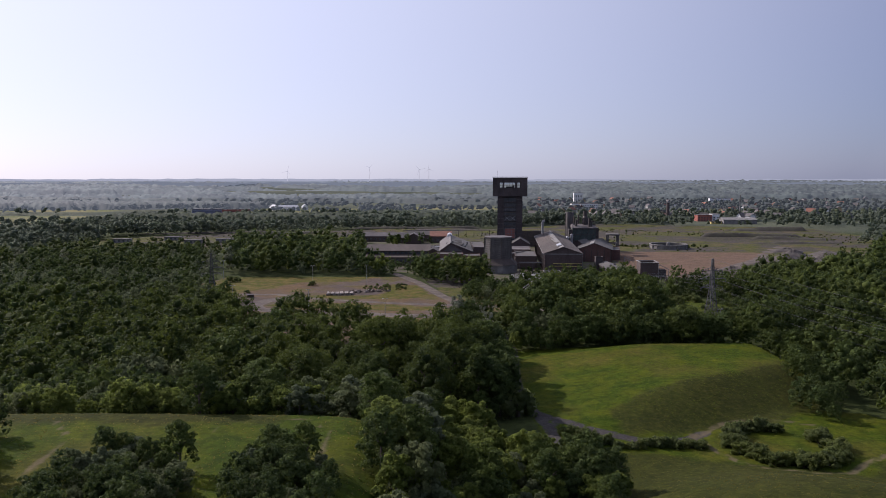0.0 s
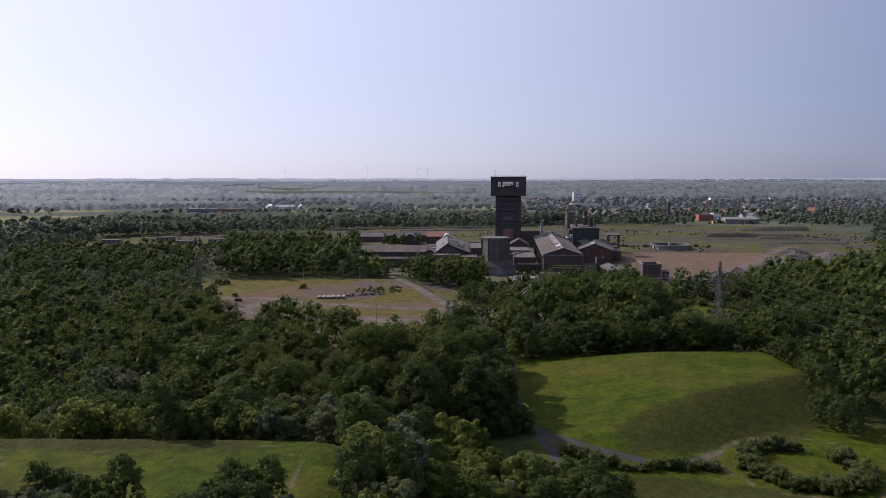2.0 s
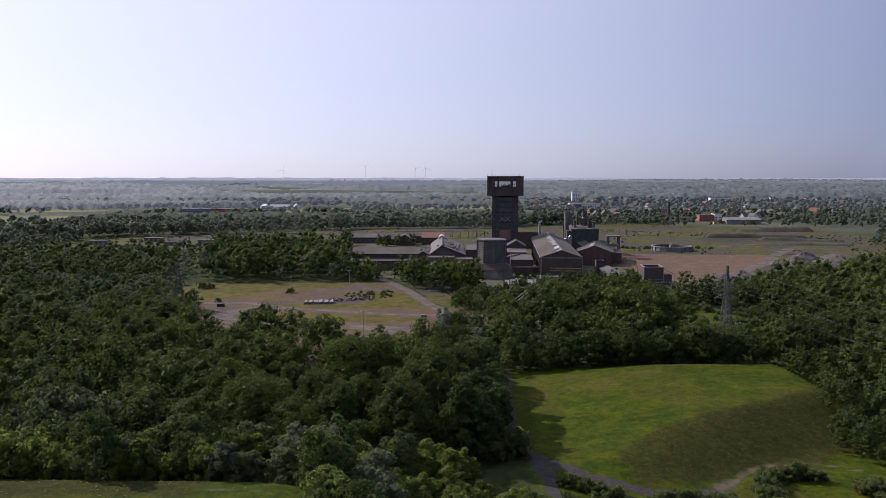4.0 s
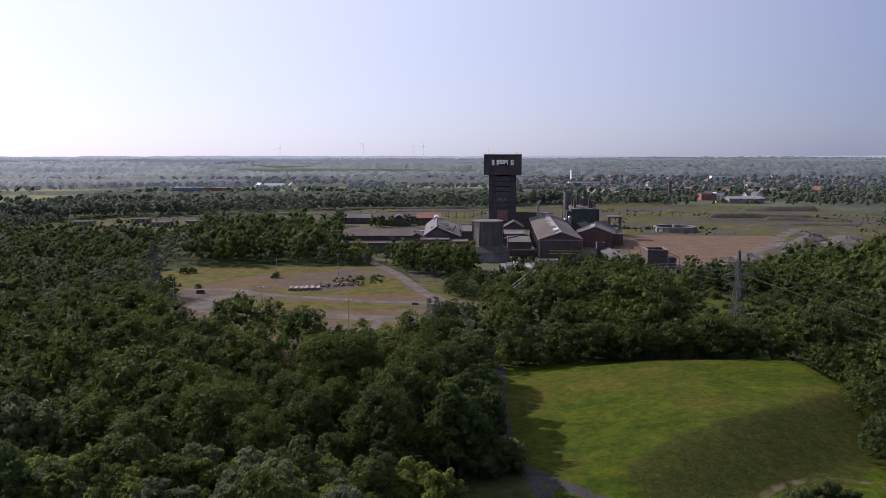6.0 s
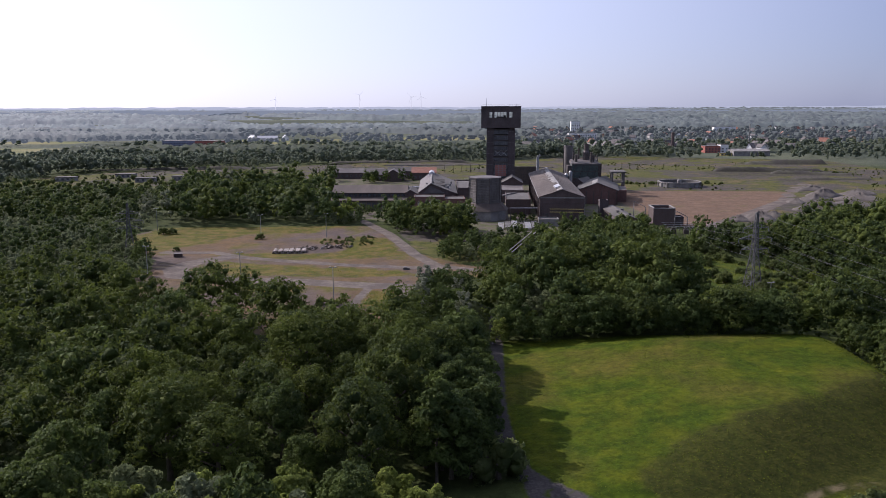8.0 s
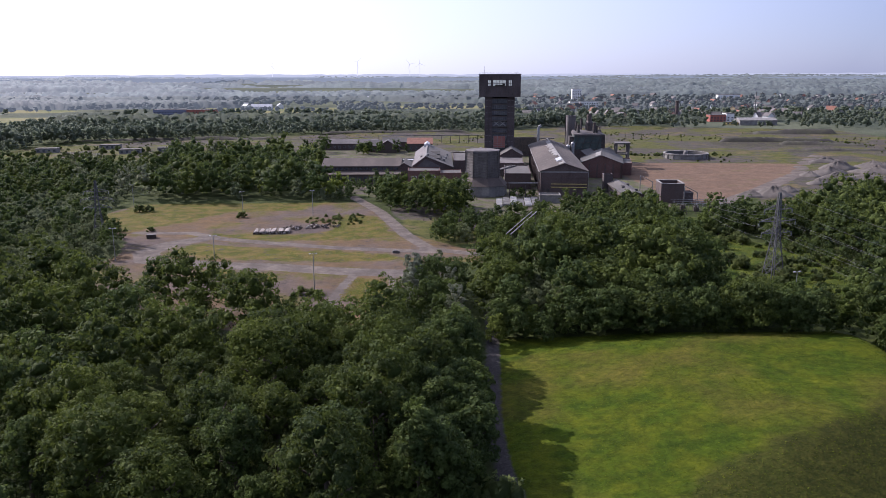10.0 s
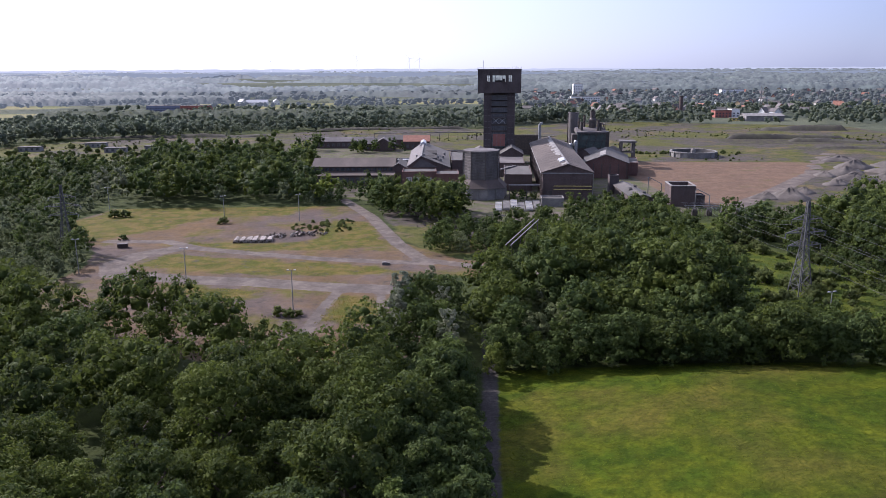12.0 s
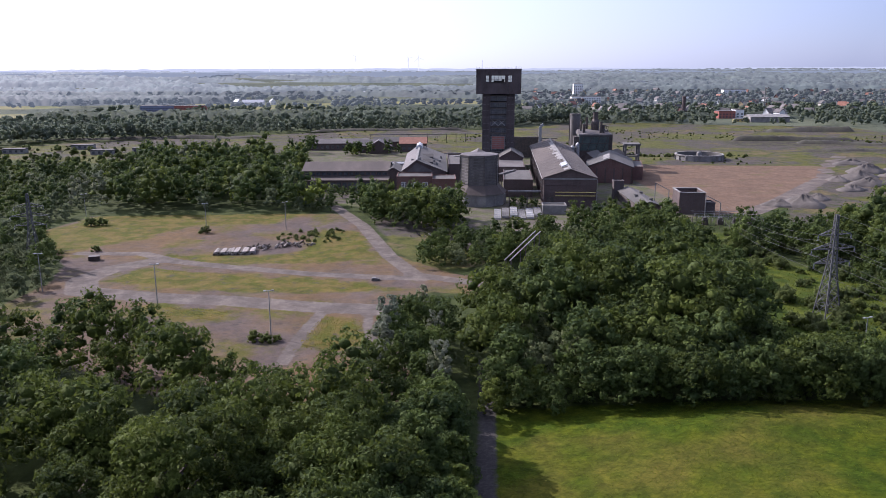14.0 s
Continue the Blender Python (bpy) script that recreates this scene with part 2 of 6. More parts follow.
def extrude_y(bm, outline, y0, y1):
    """A solid from an outline in x and z, from y0 to y1."""
    a = [bm.verts.new((x, y0, z)) for x, z in outline]
    b = [bm.verts.new((x, y1, z)) for x, z in outline]
    n = len(a)
    bm.faces.new(a)
    bm.faces.new(b[::-1])
    for i in range(n):
        bm.faces.new((a[i], b[i], b[(i + 1) % n], a[(i + 1) % n]))
    return bm


def extrude_x(bm, outline, x0, x1):
    a = [bm.verts.new((x0, y, z)) for y, z in outline]
    b = [bm.verts.new((x1, y, z)) for y, z in outline]
    n = len(a)
    bm.faces.new(a)
    bm.faces.new(b[::-1])
    for i in range(n):
        bm.faces.new((a[i], b[i], b[(i + 1) % n], a[(i + 1) % n]))
    return bm


def strut(bm, a, b, w=0.1):
    """A square bar from a to b."""
    a, b = Vector(a), Vector(b)
    d = (b - a).normalized()
    s = d.cross(Vector((0, 0, 1)) if abs(d.z) < 0.9 else Vector((1, 0, 0))).normalized() * w / 2
    u = d.cross(s).normalized() * w / 2
    ra = [bm.verts.new(a + p) for p in (s + u, s - u, -s - u, u - s)]
    rb = [bm.verts.new(b + p) for p in (s + u, s - u, -s - u, u - s)]
    for i in range(4):
        bm.faces.new((ra[i], ra[(i + 1) % 4], rb[(i + 1) % 4], rb[i]))
    bm.faces.new(ra[::-1])
    bm.faces.new(rb)


def ring(bm, profile, n=24, turn=0.0, cap=False):
    """A turned solid from (radius, height) pairs."""
    loops = [[bm.verts.new((r * math.cos(turn + 2 * math.pi * i / n), r * math.sin(turn + 2 * math.pi * i / n), z)) for i in range(n)] for r, z in profile]
    for a, b in zip(loops, loops[1:]):
        for i in range(n):
            bm.faces.new((a[i], a[(i + 1) % n], b[(i + 1) % n], b[i]))
    if cap:
        bm.faces.new(loops[-1])
        bm.faces.new(loops[0][::-1])
    return bm


# ---- the lie of the land ----
def smooth(a, b, x):
    t = np.clip((x - a) / (b - a), 0, 1)
    return t * t * (3 - 2 * t)


def lumps(x, y, s, seed):
    """Soft uneven ground from a few crossing waves."""
    r = np.random.RandomState(seed)
    h = 0
    for k in range(6):
        a, p, q = r.uniform(0, 6.28), r.uniform(0, 6.28), r.uniform(0.6, 1.6)
        h = h + np.sin((x * np.cos(a) + y * np.sin(a)) * q / s + p)
    return h / 6


def land(x, y):
    x, y = np.asarray(x, float), np.asarray(y, float)
    z = -2.5 * smooth(330, 255, y)
    # grassy mound: long slope on the left, steep to the front right
    n = (x - 45) * -0.507 + (y - 171) * 0.862
    z = z + 6.5 * (0.12 + 0.88 * smooth(22, 74, x)) * (0.25 * smooth(5, 25, n) + 0.75 * np.clip((n - 6) / 18, 0, 1)) * smooth(117, 103, x) * smooth(288, 258, y) * smooth(14, 26, x)
    # hill on the left, in front
    r = (((x + 58) / 74) ** 10 + ((y - 104) / 62) ** 10) ** 0.1
    z = z + 19.4 * np.maximum(smooth(1.0, 0.55, r), 0.62 * smooth(1.45, 0.6, r) * smooth(4, -20, x) * smooth(90, 120, y))
    # rise on the right, in front
    r = np.sqrt(((x - 66) / 52) ** 2 + ((y - 112) / 56) ** 2)
    z = z + 11.0 * smooth(1.0, 0.2, r)
    # plain beyond the works: a bank, then country that climbs slowly
    z = z + 2.5 * smooth(6, 0, np.abs(y - 905 - 0.05 * x) / 4) * smooth(-120, -60, x) * smooth(60, 20, x)
    far = np.hypot(x, np.maximum(y, 0))
    z = z + 33 * smooth(1300, 4700, far) + 4 * lumps(x, y, 420, 5) * smooth(1000, 2200, far)
    z = z + 0.35 * lumps(x, y, 9, 2) * smooth(320, 250, y)
    return z


def inside(x, y, poly):
    """Signed distance to a polygon, positive inside."""
    x, y = np.asarray(x, float), np.asarray(y, float)
    best, within = np.full(x.shape, 1e9), np.zeros(x.shape, bool)
    for (ax, ay), (bx, by) in zip(poly, poly[1:] + poly[:1]):
        ex, ey = bx - ax, by - ay
        t = np.clip(((x - ax) * ex + (y - ay) * ey) / (ex * ex + ey * ey), 0, 1)
        best = np.minimum(best, np.hypot(x - ax - t * ex, y - ay - t * ey))
        cross = ((ay > y) != (by > y)) & (x < (bx - ax) * (y - ay) / (by - ay + 1e-12) + ax)
        within ^= cross
    return np.where(within, best, -best)


def along(x, y, line, width):
    """Signed distance to a way of that width, positive on it."""
    x, y = np.asarray(x, float), np.asarray(y, float)
    best = np.full(x.shape, 1e9)
    for (ax, ay), (bx, by) in zip(line, line[1:]):
        ex, ey = bx - ax, by - ay
        t = np.clip(((x - ax) * ex + (y - ay) * ey) / (ex * ex + ey * ey), 0, 1)
        best = np.minimum(best, np.hypot(x - ax - t * ex, y - ay - t * ey))
    return width / 2 - best


MEADOWS = [
    [(24, 176), (40, 170), (60, 174), (74, 184), (98, 198), (112, 232), (112, 256), (108, 276), (26, 278), (23, 225)],
    [(-260, -400), (18, -400), (16, 90), (6, 120), (-4, 150), (-16, 168), (-50, 174), (-100, 175), (-130, 164), (-260, 150)],
    [(18.1, -400), (260, -400), (260, 140), (130, 170), (112, 202), (96, 208), (74, 194), (60, 184), (40, 177), (29, 176), (29, 150), (18, 120)],
]
MEADOW_FRONT = [[(-110, 96), (-8, 96), (-12, 142), (-60, 146), (-115, 148)], [(30, 112), (118, 112), (108, 196), (96, 204), (74, 192), (60, 180), (40, 176), (30, 170)]]
CLEARING = [(92, 304), (116, 296), (134, 318), (140, 350), (134, 372), (122, 386), (112, 396), (126, 430), (106, 432), (102, 390), (96, 336)]
BANKS = [[(318, 892), (430, 888), (436, 912), (322, 908)], [(254, 758), (386, 756), (390, 812), (256, 812)], [(280, 714), (360, 714), (360, 730), (280, 730)], [(-330, 836), (-110, 842), (-110, 858), (-330, 856)]]
VERGE = [(-12, 462), (2, 400), (16, 372), (32, 385), (34, 436), (4, 470), (0, 492), (-10, 494)]
TURF = [[(-140, 425), (-130, 472), (-90, 480), (-40, 476), (-50, 452), (-84, 446), (-92, 424), (-112, 402)], [(-84, 366), (-74, 380), (-50, 374), (-6, 362), (6, 354), (-20, 349), (-40, 352), (-60, 355), (-80, 360)], [(-30, 440), (-14, 436), (-4, 396), (-22, 386), (-60, 388), (-92, 394), (-70, 400), (-34, 398)], [(-18, 306), (-2, 306), (-2, 328), (-14, 330)], [(-66, 330), (-40, 326), (-34, 334), (-60, 342)]]
FIELD = [(-138, 436), (-131, 470), (-93, 472), (-28, 474), (-13, 448), (2, 396), (20, 372), (40, 360), (40, 345), (12, 352), (10, 280), (-40, 284), (-72, 303), (-100, 324), (-100, 345), (-98, 362), (-104, 384), (-116, 404)]
YARD = [(126, 545), (124, 600), (132, 632), (150, 640), (262, 632), (236, 580), (180, 506), (150, 470), (134, 466), (128, 500)]
WASTE = [(-340, 700), (-330, 790), (-130, 900), (60, 932), (150, 1010), (230, 1036), (300, 1000), (440, 960), (440, 740), (340, 590), (236, 500), (236, 580), (262, 632), (150, 640), (120, 640), (60, 700), (-60, 690), (-200, 660)]
STOCKYARD = [(158, 444), (200, 462), (262, 520), (340, 590), (310, 690), (262, 632), (236, 580), (176, 500)]
WORKS = [(-60, 520), (-30, 500), (-4, 474), (14, 434), (112, 436), (128, 470), (134, 640), (60, 700), (-90, 770), (-95, 720), (-56, 600)]
STRIPS = [[(-760, 1030), (-470, 1030), (-440, 1260), (-760, 1260)], [(-410, 1120), (-330, 1120), (-330, 1250), (-410, 1250)], [(-800, 1400), (-600, 1390), (-600, 1480), (-820, 1500)],
          [(-420, 1370), (-160, 1350), (-160, 1560), (-420, 1560)], [(-60, 1500), (110, 1500), (120, 1600), (-80, 1640)], [(-760, 1700), (-420, 1660), (-420, 1800), (-780, 1840)],
          [(120, 1420), (220, 1400), (240, 1500), (130, 1520)], [(-1300, 2000), (-700, 1980), (-700, 2150), (-1300, 2200)], [(500, 2500), (900, 2450), (900, 2600), (500, 2640)],
          [(-300, 2300), (200, 2280), (200, 2420), (-320, 2460)]]
ROADS = [([(-31, 492), (-14, 447), (0, 394), (9, 370), (38, 355), (60, 348)], 5.5), ([(-106, 401), (-84, 400), (-70, 389), (-50, 381), (-23, 372), (2, 367), (12, 366)], 5.2),
         ([(-78, 388), (-87, 379), (-90, 366), (-85, 354), (-60, 347), (-40, 344), (-18, 338), (10, 334)], 9.0), ([(-13.5, 336), (-16.5, 316), (-18, 300)], 3.2), ([(-3.2, 338), (-0.5, 318), (2, 296)], 2.6), ([(150, 470), (176, 500), (236, 580), (262, 632), (300, 690)], 9.5)]
PATHS = [([(26, 300), (25, 276), (23.6, 256), (22.2, 235), (22, 222), (22.6, 212), (24, 201), (29, 194), (35, 187), (40.5, 183.5), (46.5, 181), (53, 180.6), (59.5, 183), (64, 187)], 3.2), ([(24, 202), (26, 190), (26.6, 180), (25, 168), (20, 150)], 3.0)]
TRACKS = [([(60, 186), (62, 177), (65, 168), (70, 162), (78, 158.5), (86, 160), (93, 167), (101, 172)], 1.6), ([(62, 185), (70, 193), (77, 196.5), (86, 197), (95, 192)], 1.5), ([(-34, 138), (-24, 136), (-19.5, 130), (-19, 118)], 0.8), ([(-68, 134), (-62, 126), (-60, 108)], 1.3), ([(-38.5, 132), (-37.5, 116), (-36, 100)], 0.7)]


def grid_lines(lo, hi, fine, far_lo, far_hi, grow=1.09):
    mid = list(np.arange(lo, hi + 0.01, fine))
    s, v, up = fine, hi, []
    while v < far_hi:
        s *= grow
        v += s
        up.append(min(v, far_hi))
    s, v, down = fine, lo, []
    while v > far_lo:
        s *= grow
        v -= s
        down.append(max(v, far_lo))
    return np.array(down[::-1] + mid + up)


xs, ys = grid_lines(-140, 140, 2.2, -4600, 4600, 1.1), grid_lines(90, 420, 2.2, -3000, 4800, 1.035)
GX, GY = np.meshgrid(xs, ys)
GZ = land(GX, GY)
idx = np.arange(GX.size).reshape(GX.shape)
F = np.stack([idx[:-1, :-1], idx[:-1, 1:], idx[1:, 1:], idx[1:, :-1]], -1).reshape(-1, 4)


def ground_material():
    m, nt, bsdf, out = nodes_of("open_country")

    def zone(name, soft=1.0, ragged=3.0, scale=0.25):
        a = nt.nodes.new("ShaderNodeAttribute")
        a.attribute_name = name
        n = sums(nt, "MULTIPLY", sums(nt, "SUBTRACT", noised(nt, scale, 5.0, 0.6), 0.5), ragged)
        return ramped(nt, sums(nt, "ADD", a.outputs["Fac"], n), -soft, soft)
    fine, mid, big = noised(nt, 1.6, 4.0, 0.7), noised(nt, 0.16, 5.0, 0.6), noised(nt, 0.035, 4.0, 0.55)
    # undergrowth
    c = mixed(nt, ramped(nt, mid, 0.35, 0.65), (0.030, 0.044, 0.014), (0.060, 0.078, 0.024))
    # distant farmland, its colour paled in place of haze
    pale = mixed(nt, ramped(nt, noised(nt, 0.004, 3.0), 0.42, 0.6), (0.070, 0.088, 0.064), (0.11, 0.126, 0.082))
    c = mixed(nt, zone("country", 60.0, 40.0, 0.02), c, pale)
    strip = mixed(nt, ramped(nt, noised(nt, 0.006, 2.0), 0.4, 0.6), (0.145, 0.165, 0.07), (0.215, 0.205, 0.10))
    c = mixed(nt, zone("strip", 3.0, 12.0, 0.03), c, strip)
    # waste ground behind the works
    w = mixed(nt, ramped(nt, noised(nt, 0.014, 6.0, 0.66), 0.46, 0.53), (0.094, 0.098, 0.028), (0.088, 0.078, 0.070))
    w = mixed(nt, ramped(nt, noised(nt, 0.03, 5.0, 0.65), 0.54, 0.62), w, (0.135, 0.110, 0.058))
    w = mixed(nt, ramped(nt, mid, 0.48, 0.7), w, (0.048, 0.064, 0.018))
    c = mixed(nt, zone("waste", 1.5, 8.0, 0.06), c, w)
    c = mixed(nt, zone("bank", 2.0, 7.0, 0.08), c, mixed(nt, ramped(nt, mid, 0.4, 0.65), (0.055, 0.05, 0.045), (0.085, 0.085, 0.045)))
    wk = mixed(nt, ramped(nt, mid, 0.4, 0.62), (0.13, 0.115, 0.095), (0.10, 0.115, 0.05))
    c = mixed(nt, zone("works", 1.5, 6.0, 0.1), c, wk)
    y = mixed(nt, ramped(nt, mid, 0.35, 0.7), (0.156, 0.106, 0.073), (0.178, 0.124, 0.088))
    y = mixed(nt, sums(nt, "MULTIPLY", ramped(nt, noised(nt, 0.05, 5.0), 0.58, 0.72), 0.6), y, (0.13, 0.12, 0.05))
    c = mixed(nt, zone("yard", 1.0, 5.0, 0.15), c, y)
    # dry field: thin yellow grass over grey-brown soil
    f = mixed(nt, ramped(nt, noised(nt, 0.03, 6.0, 0.68), 0.36, 0.62), (0.150, 0.100, 0.052), (0.118, 0.094, 0.084))
    f = mixed(nt, ramped(nt, noised(nt, 0.04, 7.0, 0.72), 0.51, 0.66), f, (0.100, 0.098, 0.022))
    turf = mixed(nt, ramped(nt, mid, 0.40, 0.62), (0.082, 0.090, 0.014), (0.142, 0.112, 0.034))
    f = mixed(nt, zone("turf", 2.0, 18.0, 0.11), f, turf)
    f = mixed(nt, sums(nt, "MULTIPLY", ramped(nt, fine, 0.5, 0.8), 0.5), f, (0.08, 0.085, 0.03))
    f = mixed(nt, sums(nt, "MULTIPLY", ramped(nt, noised(nt, 0.22, 7.0, 0.75), 0.54, 0.66), 0.75), f, (0.074, 0.066, 0.058))
    c = mixed(nt, zone("field", 0.8, 5.0, 0.2), c, f)
    # meadows
    g = mixed(nt, ramped(nt, mid, 0.36, 0.68), (0.040, 0.070, 0.004), (0.080, 0.100, 0.006))
    g = mixed(nt, ramped(nt, big, 0.45, 0.66), g, (0.096, 0.092, 0.016))
    g = mixed(nt, sums(nt, "MULTIPLY", ramped(nt, fine, 0.45, 0.8), 0.4), g, (0.032, 0.054, 0.007))
    blade = noised(nt, 0.55, 6.0, 0.78)
    # dry grass tone that also paints shade on the slopes turned from the sun
    dry_shade = mixed(nt, ramped(nt, fine, 0.35, 0.7), (0.030, 0.040, 0.008), (0.055, 0.056, 0.013))
    g = mixed(nt, sums(nt, "MULTIPLY", zone("dry_shade", 2.0, 9.0, 0.14), 0.9), g, dry_shade)
    g = mixed(nt, 1.0, g, mixed(nt, ramped(nt, blade, 0.38, 0.66), (0.70, 0.74, 0.68), (1.26, 1.21, 1.10)), "MULTIPLY")
    c = mixed(nt, zone("meadow", 0.8, 4.0, 0.3), c, g)
    cl = mixed(nt, ramped(nt, mid, 0.4, 0.6), (0.042, 0.068, 0.010), (0.078, 0.098, 0.014))
    c = mixed(nt, zone("clearing", 2.0, 9.0, 0.12), c, cl)
    # ways
    a = mixed(nt, ramped(nt, mid, 0.4, 0.65), (0.128, 0.110, 0.096), (0.180, 0.156, 0.136))
    a = mixed(nt, sums(nt, "MULTIPLY", ramped(nt, fine, 0.5, 0.75), 0.5), a, (0.12, 0.115, 0.09))
    c = mixed(nt, zone("road", 0.3, 1.6, 0.6), c, a)
    c = mixed(nt, zone("path", 0.4, 1.6, 0.5), c, mixed(nt, ramped(nt, fine, 0.4, 0.7), (0.056, 0.053, 0.052), (0.086, 0.080, 0.077)))
    c = mixed(nt, sums(nt, "MULTIPLY", zone("track", 0.5, 1.5, 0.5), 0.85), c, (0.145, 0.120, 0.072))
    # clods, tussocks and worn spots everywhere
    spot = ramped(nt, noised(nt, 0.42, 6.0, 0.72), 0.3, 0.7)
    c = mixed(nt, 1.0, c, mixed(nt, spot, (0.85, 0.85, 0.85), (1.16, 1.15, 1.12)), "MULTIPLY")
    rut = ramped(nt, noised(nt, 0.09, 7.0, 0.72), 0.36, 0.64)
    c = mixed(nt, 1.0, c, mixed(nt, rut, (0.87, 0.88, 0.89), (1.12, 1.10, 1.07)), "MULTIPLY")
    c = mixed(nt, 1.0, c, (0.81, 0.80, 0.82), "MULTIPLY")
    nt.links.new(c, bsdf.inputs["Base Color"])
    bsdf.inputs["Roughness"].default_value = 0.95
    bsdf.inputs["Specular IOR Level"].default_value = 0.08
    b = add(nt, "ShaderNodeBump", Strength=0.7, Distance=0.35)
    nt.links.new(fine, b.inputs["Height"])
    nt.links.new(b.outputs[0], bsdf.inputs["Normal"])
    return m


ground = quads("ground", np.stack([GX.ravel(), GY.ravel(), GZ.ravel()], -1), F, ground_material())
tagged(ground, "rolling open country with meadows, waste ground and undergrowth", "ground", kind="structure")
gx, gy = GX.ravel(), GY.ravel()


def best_of(values):
    return np.clip(np.max(values, axis=0), -200, 200)


# dry grass zones; the first two also darken slopes for shade
DRY_SHADE = [[(44, 184), (62, 188), (84, 196), (102, 206), (106, 236), (95, 230), (82, 221), (64, 211), (50, 205), (42, 194)], [(26, 100), (130, 100), (120, 176), (96, 168), (90, 158), (66, 166), (44, 174), (30, 174)], [(-110, 132), (-30, 134), (-24, 150), (-110, 154)]]
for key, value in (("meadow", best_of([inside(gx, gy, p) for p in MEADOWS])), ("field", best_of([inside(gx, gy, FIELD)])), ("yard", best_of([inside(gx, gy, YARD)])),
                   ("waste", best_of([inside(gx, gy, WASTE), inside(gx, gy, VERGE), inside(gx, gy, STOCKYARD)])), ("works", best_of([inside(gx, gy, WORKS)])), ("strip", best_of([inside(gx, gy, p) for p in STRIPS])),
                   ("bank", best_of([inside(gx, gy, p) for p in BANKS])), ("clearing", best_of([inside(gx, gy, CLEARING)])), ("turf", best_of([inside(gx, gy, p) for p in TURF])), ("dry_shade", best_of([inside(gx, gy, p) for p in DRY_SHADE])), ("country", np.clip(np.hypot(gx, gy) - 980, -200, 200)),
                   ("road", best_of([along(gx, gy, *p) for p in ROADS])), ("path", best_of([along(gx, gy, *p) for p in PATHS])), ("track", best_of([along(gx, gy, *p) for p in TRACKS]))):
    at = ground.data.attributes.new(key, "FLOAT", "POINT")
    at.data.foreach_set("value", value.astype(np.float32))
ground.data.polygons.foreach_set("use_smooth", np.ones(len(ground.data.polygons), bool))


# ---- the colliery: all of it stands on one slightly turned plan ----
TURN = -4.5


def gable_house(name, label, x, y, w, l, eave, ridge, wall, roof, rz=TURN, over=0.5, thick=0.35, group="colliery sheds"):
    """A shed with its gable to the front: origin at the middle of the front wall's foot."""
    h = thing(name, label, "building", x, y, float(land(x, y)), rz, group)
    part("wall", extrude_y(bmesh.new(), [(-w / 2, -1), (w / 2, -1), (w / 2, eave), (0, ridge), (-w / 2, eave)], 0, l), wall, h)
    for s in (-1, 1):
        k = (ridge - eave) / (w / 2)
        a, b = (w / 2 + over) * s, 0.0
        za, zb = eave - k * over + 0.02, ridge + 0.02
        part("roof", extrude_y(bmesh.new(), [(a, za), (b, zb), (b, zb + thick), (a, za + thick)], -over, l + over), roof, h)
    return h


def flat_house(name, label, x, y, w, l, top, wall, roof="roof", rz=TURN, lip=0.6, group="colliery sheds"):
    h = thing(name, label, "building", x, y, float(land(x, y)), rz, group)
    part("wall", boxes((-w / 2, w / 2, 0, l, -1, top)), wall, h)
    part("roof", boxes((-w / 2 + 0.3, w / 2 - 0.3, 0.3, l - 0.3, top, top + 0.15)), roof, h)
    bm = boxes((-w / 2 - 0.1, w / 2 + 0.1, -0.1, 0.3, top + 0.003, top + lip), (-w / 2 - 0.1, w / 2 + 0.1, l - 0.3, l + 0.1, top + 0.003, top + lip),
               (-w / 2 - 0.1, -w / 2 + 0.3, 0.303, l - 0.303, top + 0.003, top + lip), (w / 2 - 0.3, w / 2 + 0.1, 0.303, l - 0.303, top + 0.003, top + lip))
    part("parapet", bm, wall, h)
    return h


def windows(h, xs_, z0, z1, w, y=0.0, bars=(2, 3), frame_mat="white", pane_mat="pane"):
    """Framed windows on the front of a house."""
    for x in xs_:
        f = part("window", boxes((x - w / 2, x + w / 2, y - 0.06, y - 0.003, z0, z1)), pane_mat, h)
        bm = bmesh.new()
        for i in range(bars[0] + 1):
            u = x - w / 2 + w * i / bars[0]
            box(bm, u - 0.08, u + 0.08, y - 0.16, y - 0.063, z0 - 0.08, z1 + 0.08)
        for i in range(bars[1] + 1):
            v = z0 + (z1 - z0) * i / bars[1]
            box(bm, x - w / 2, x + w / 2, y - 0.14, y - 0.064, v - 0.06, v + 0.06)
        part("frame", bm, frame_mat, f)


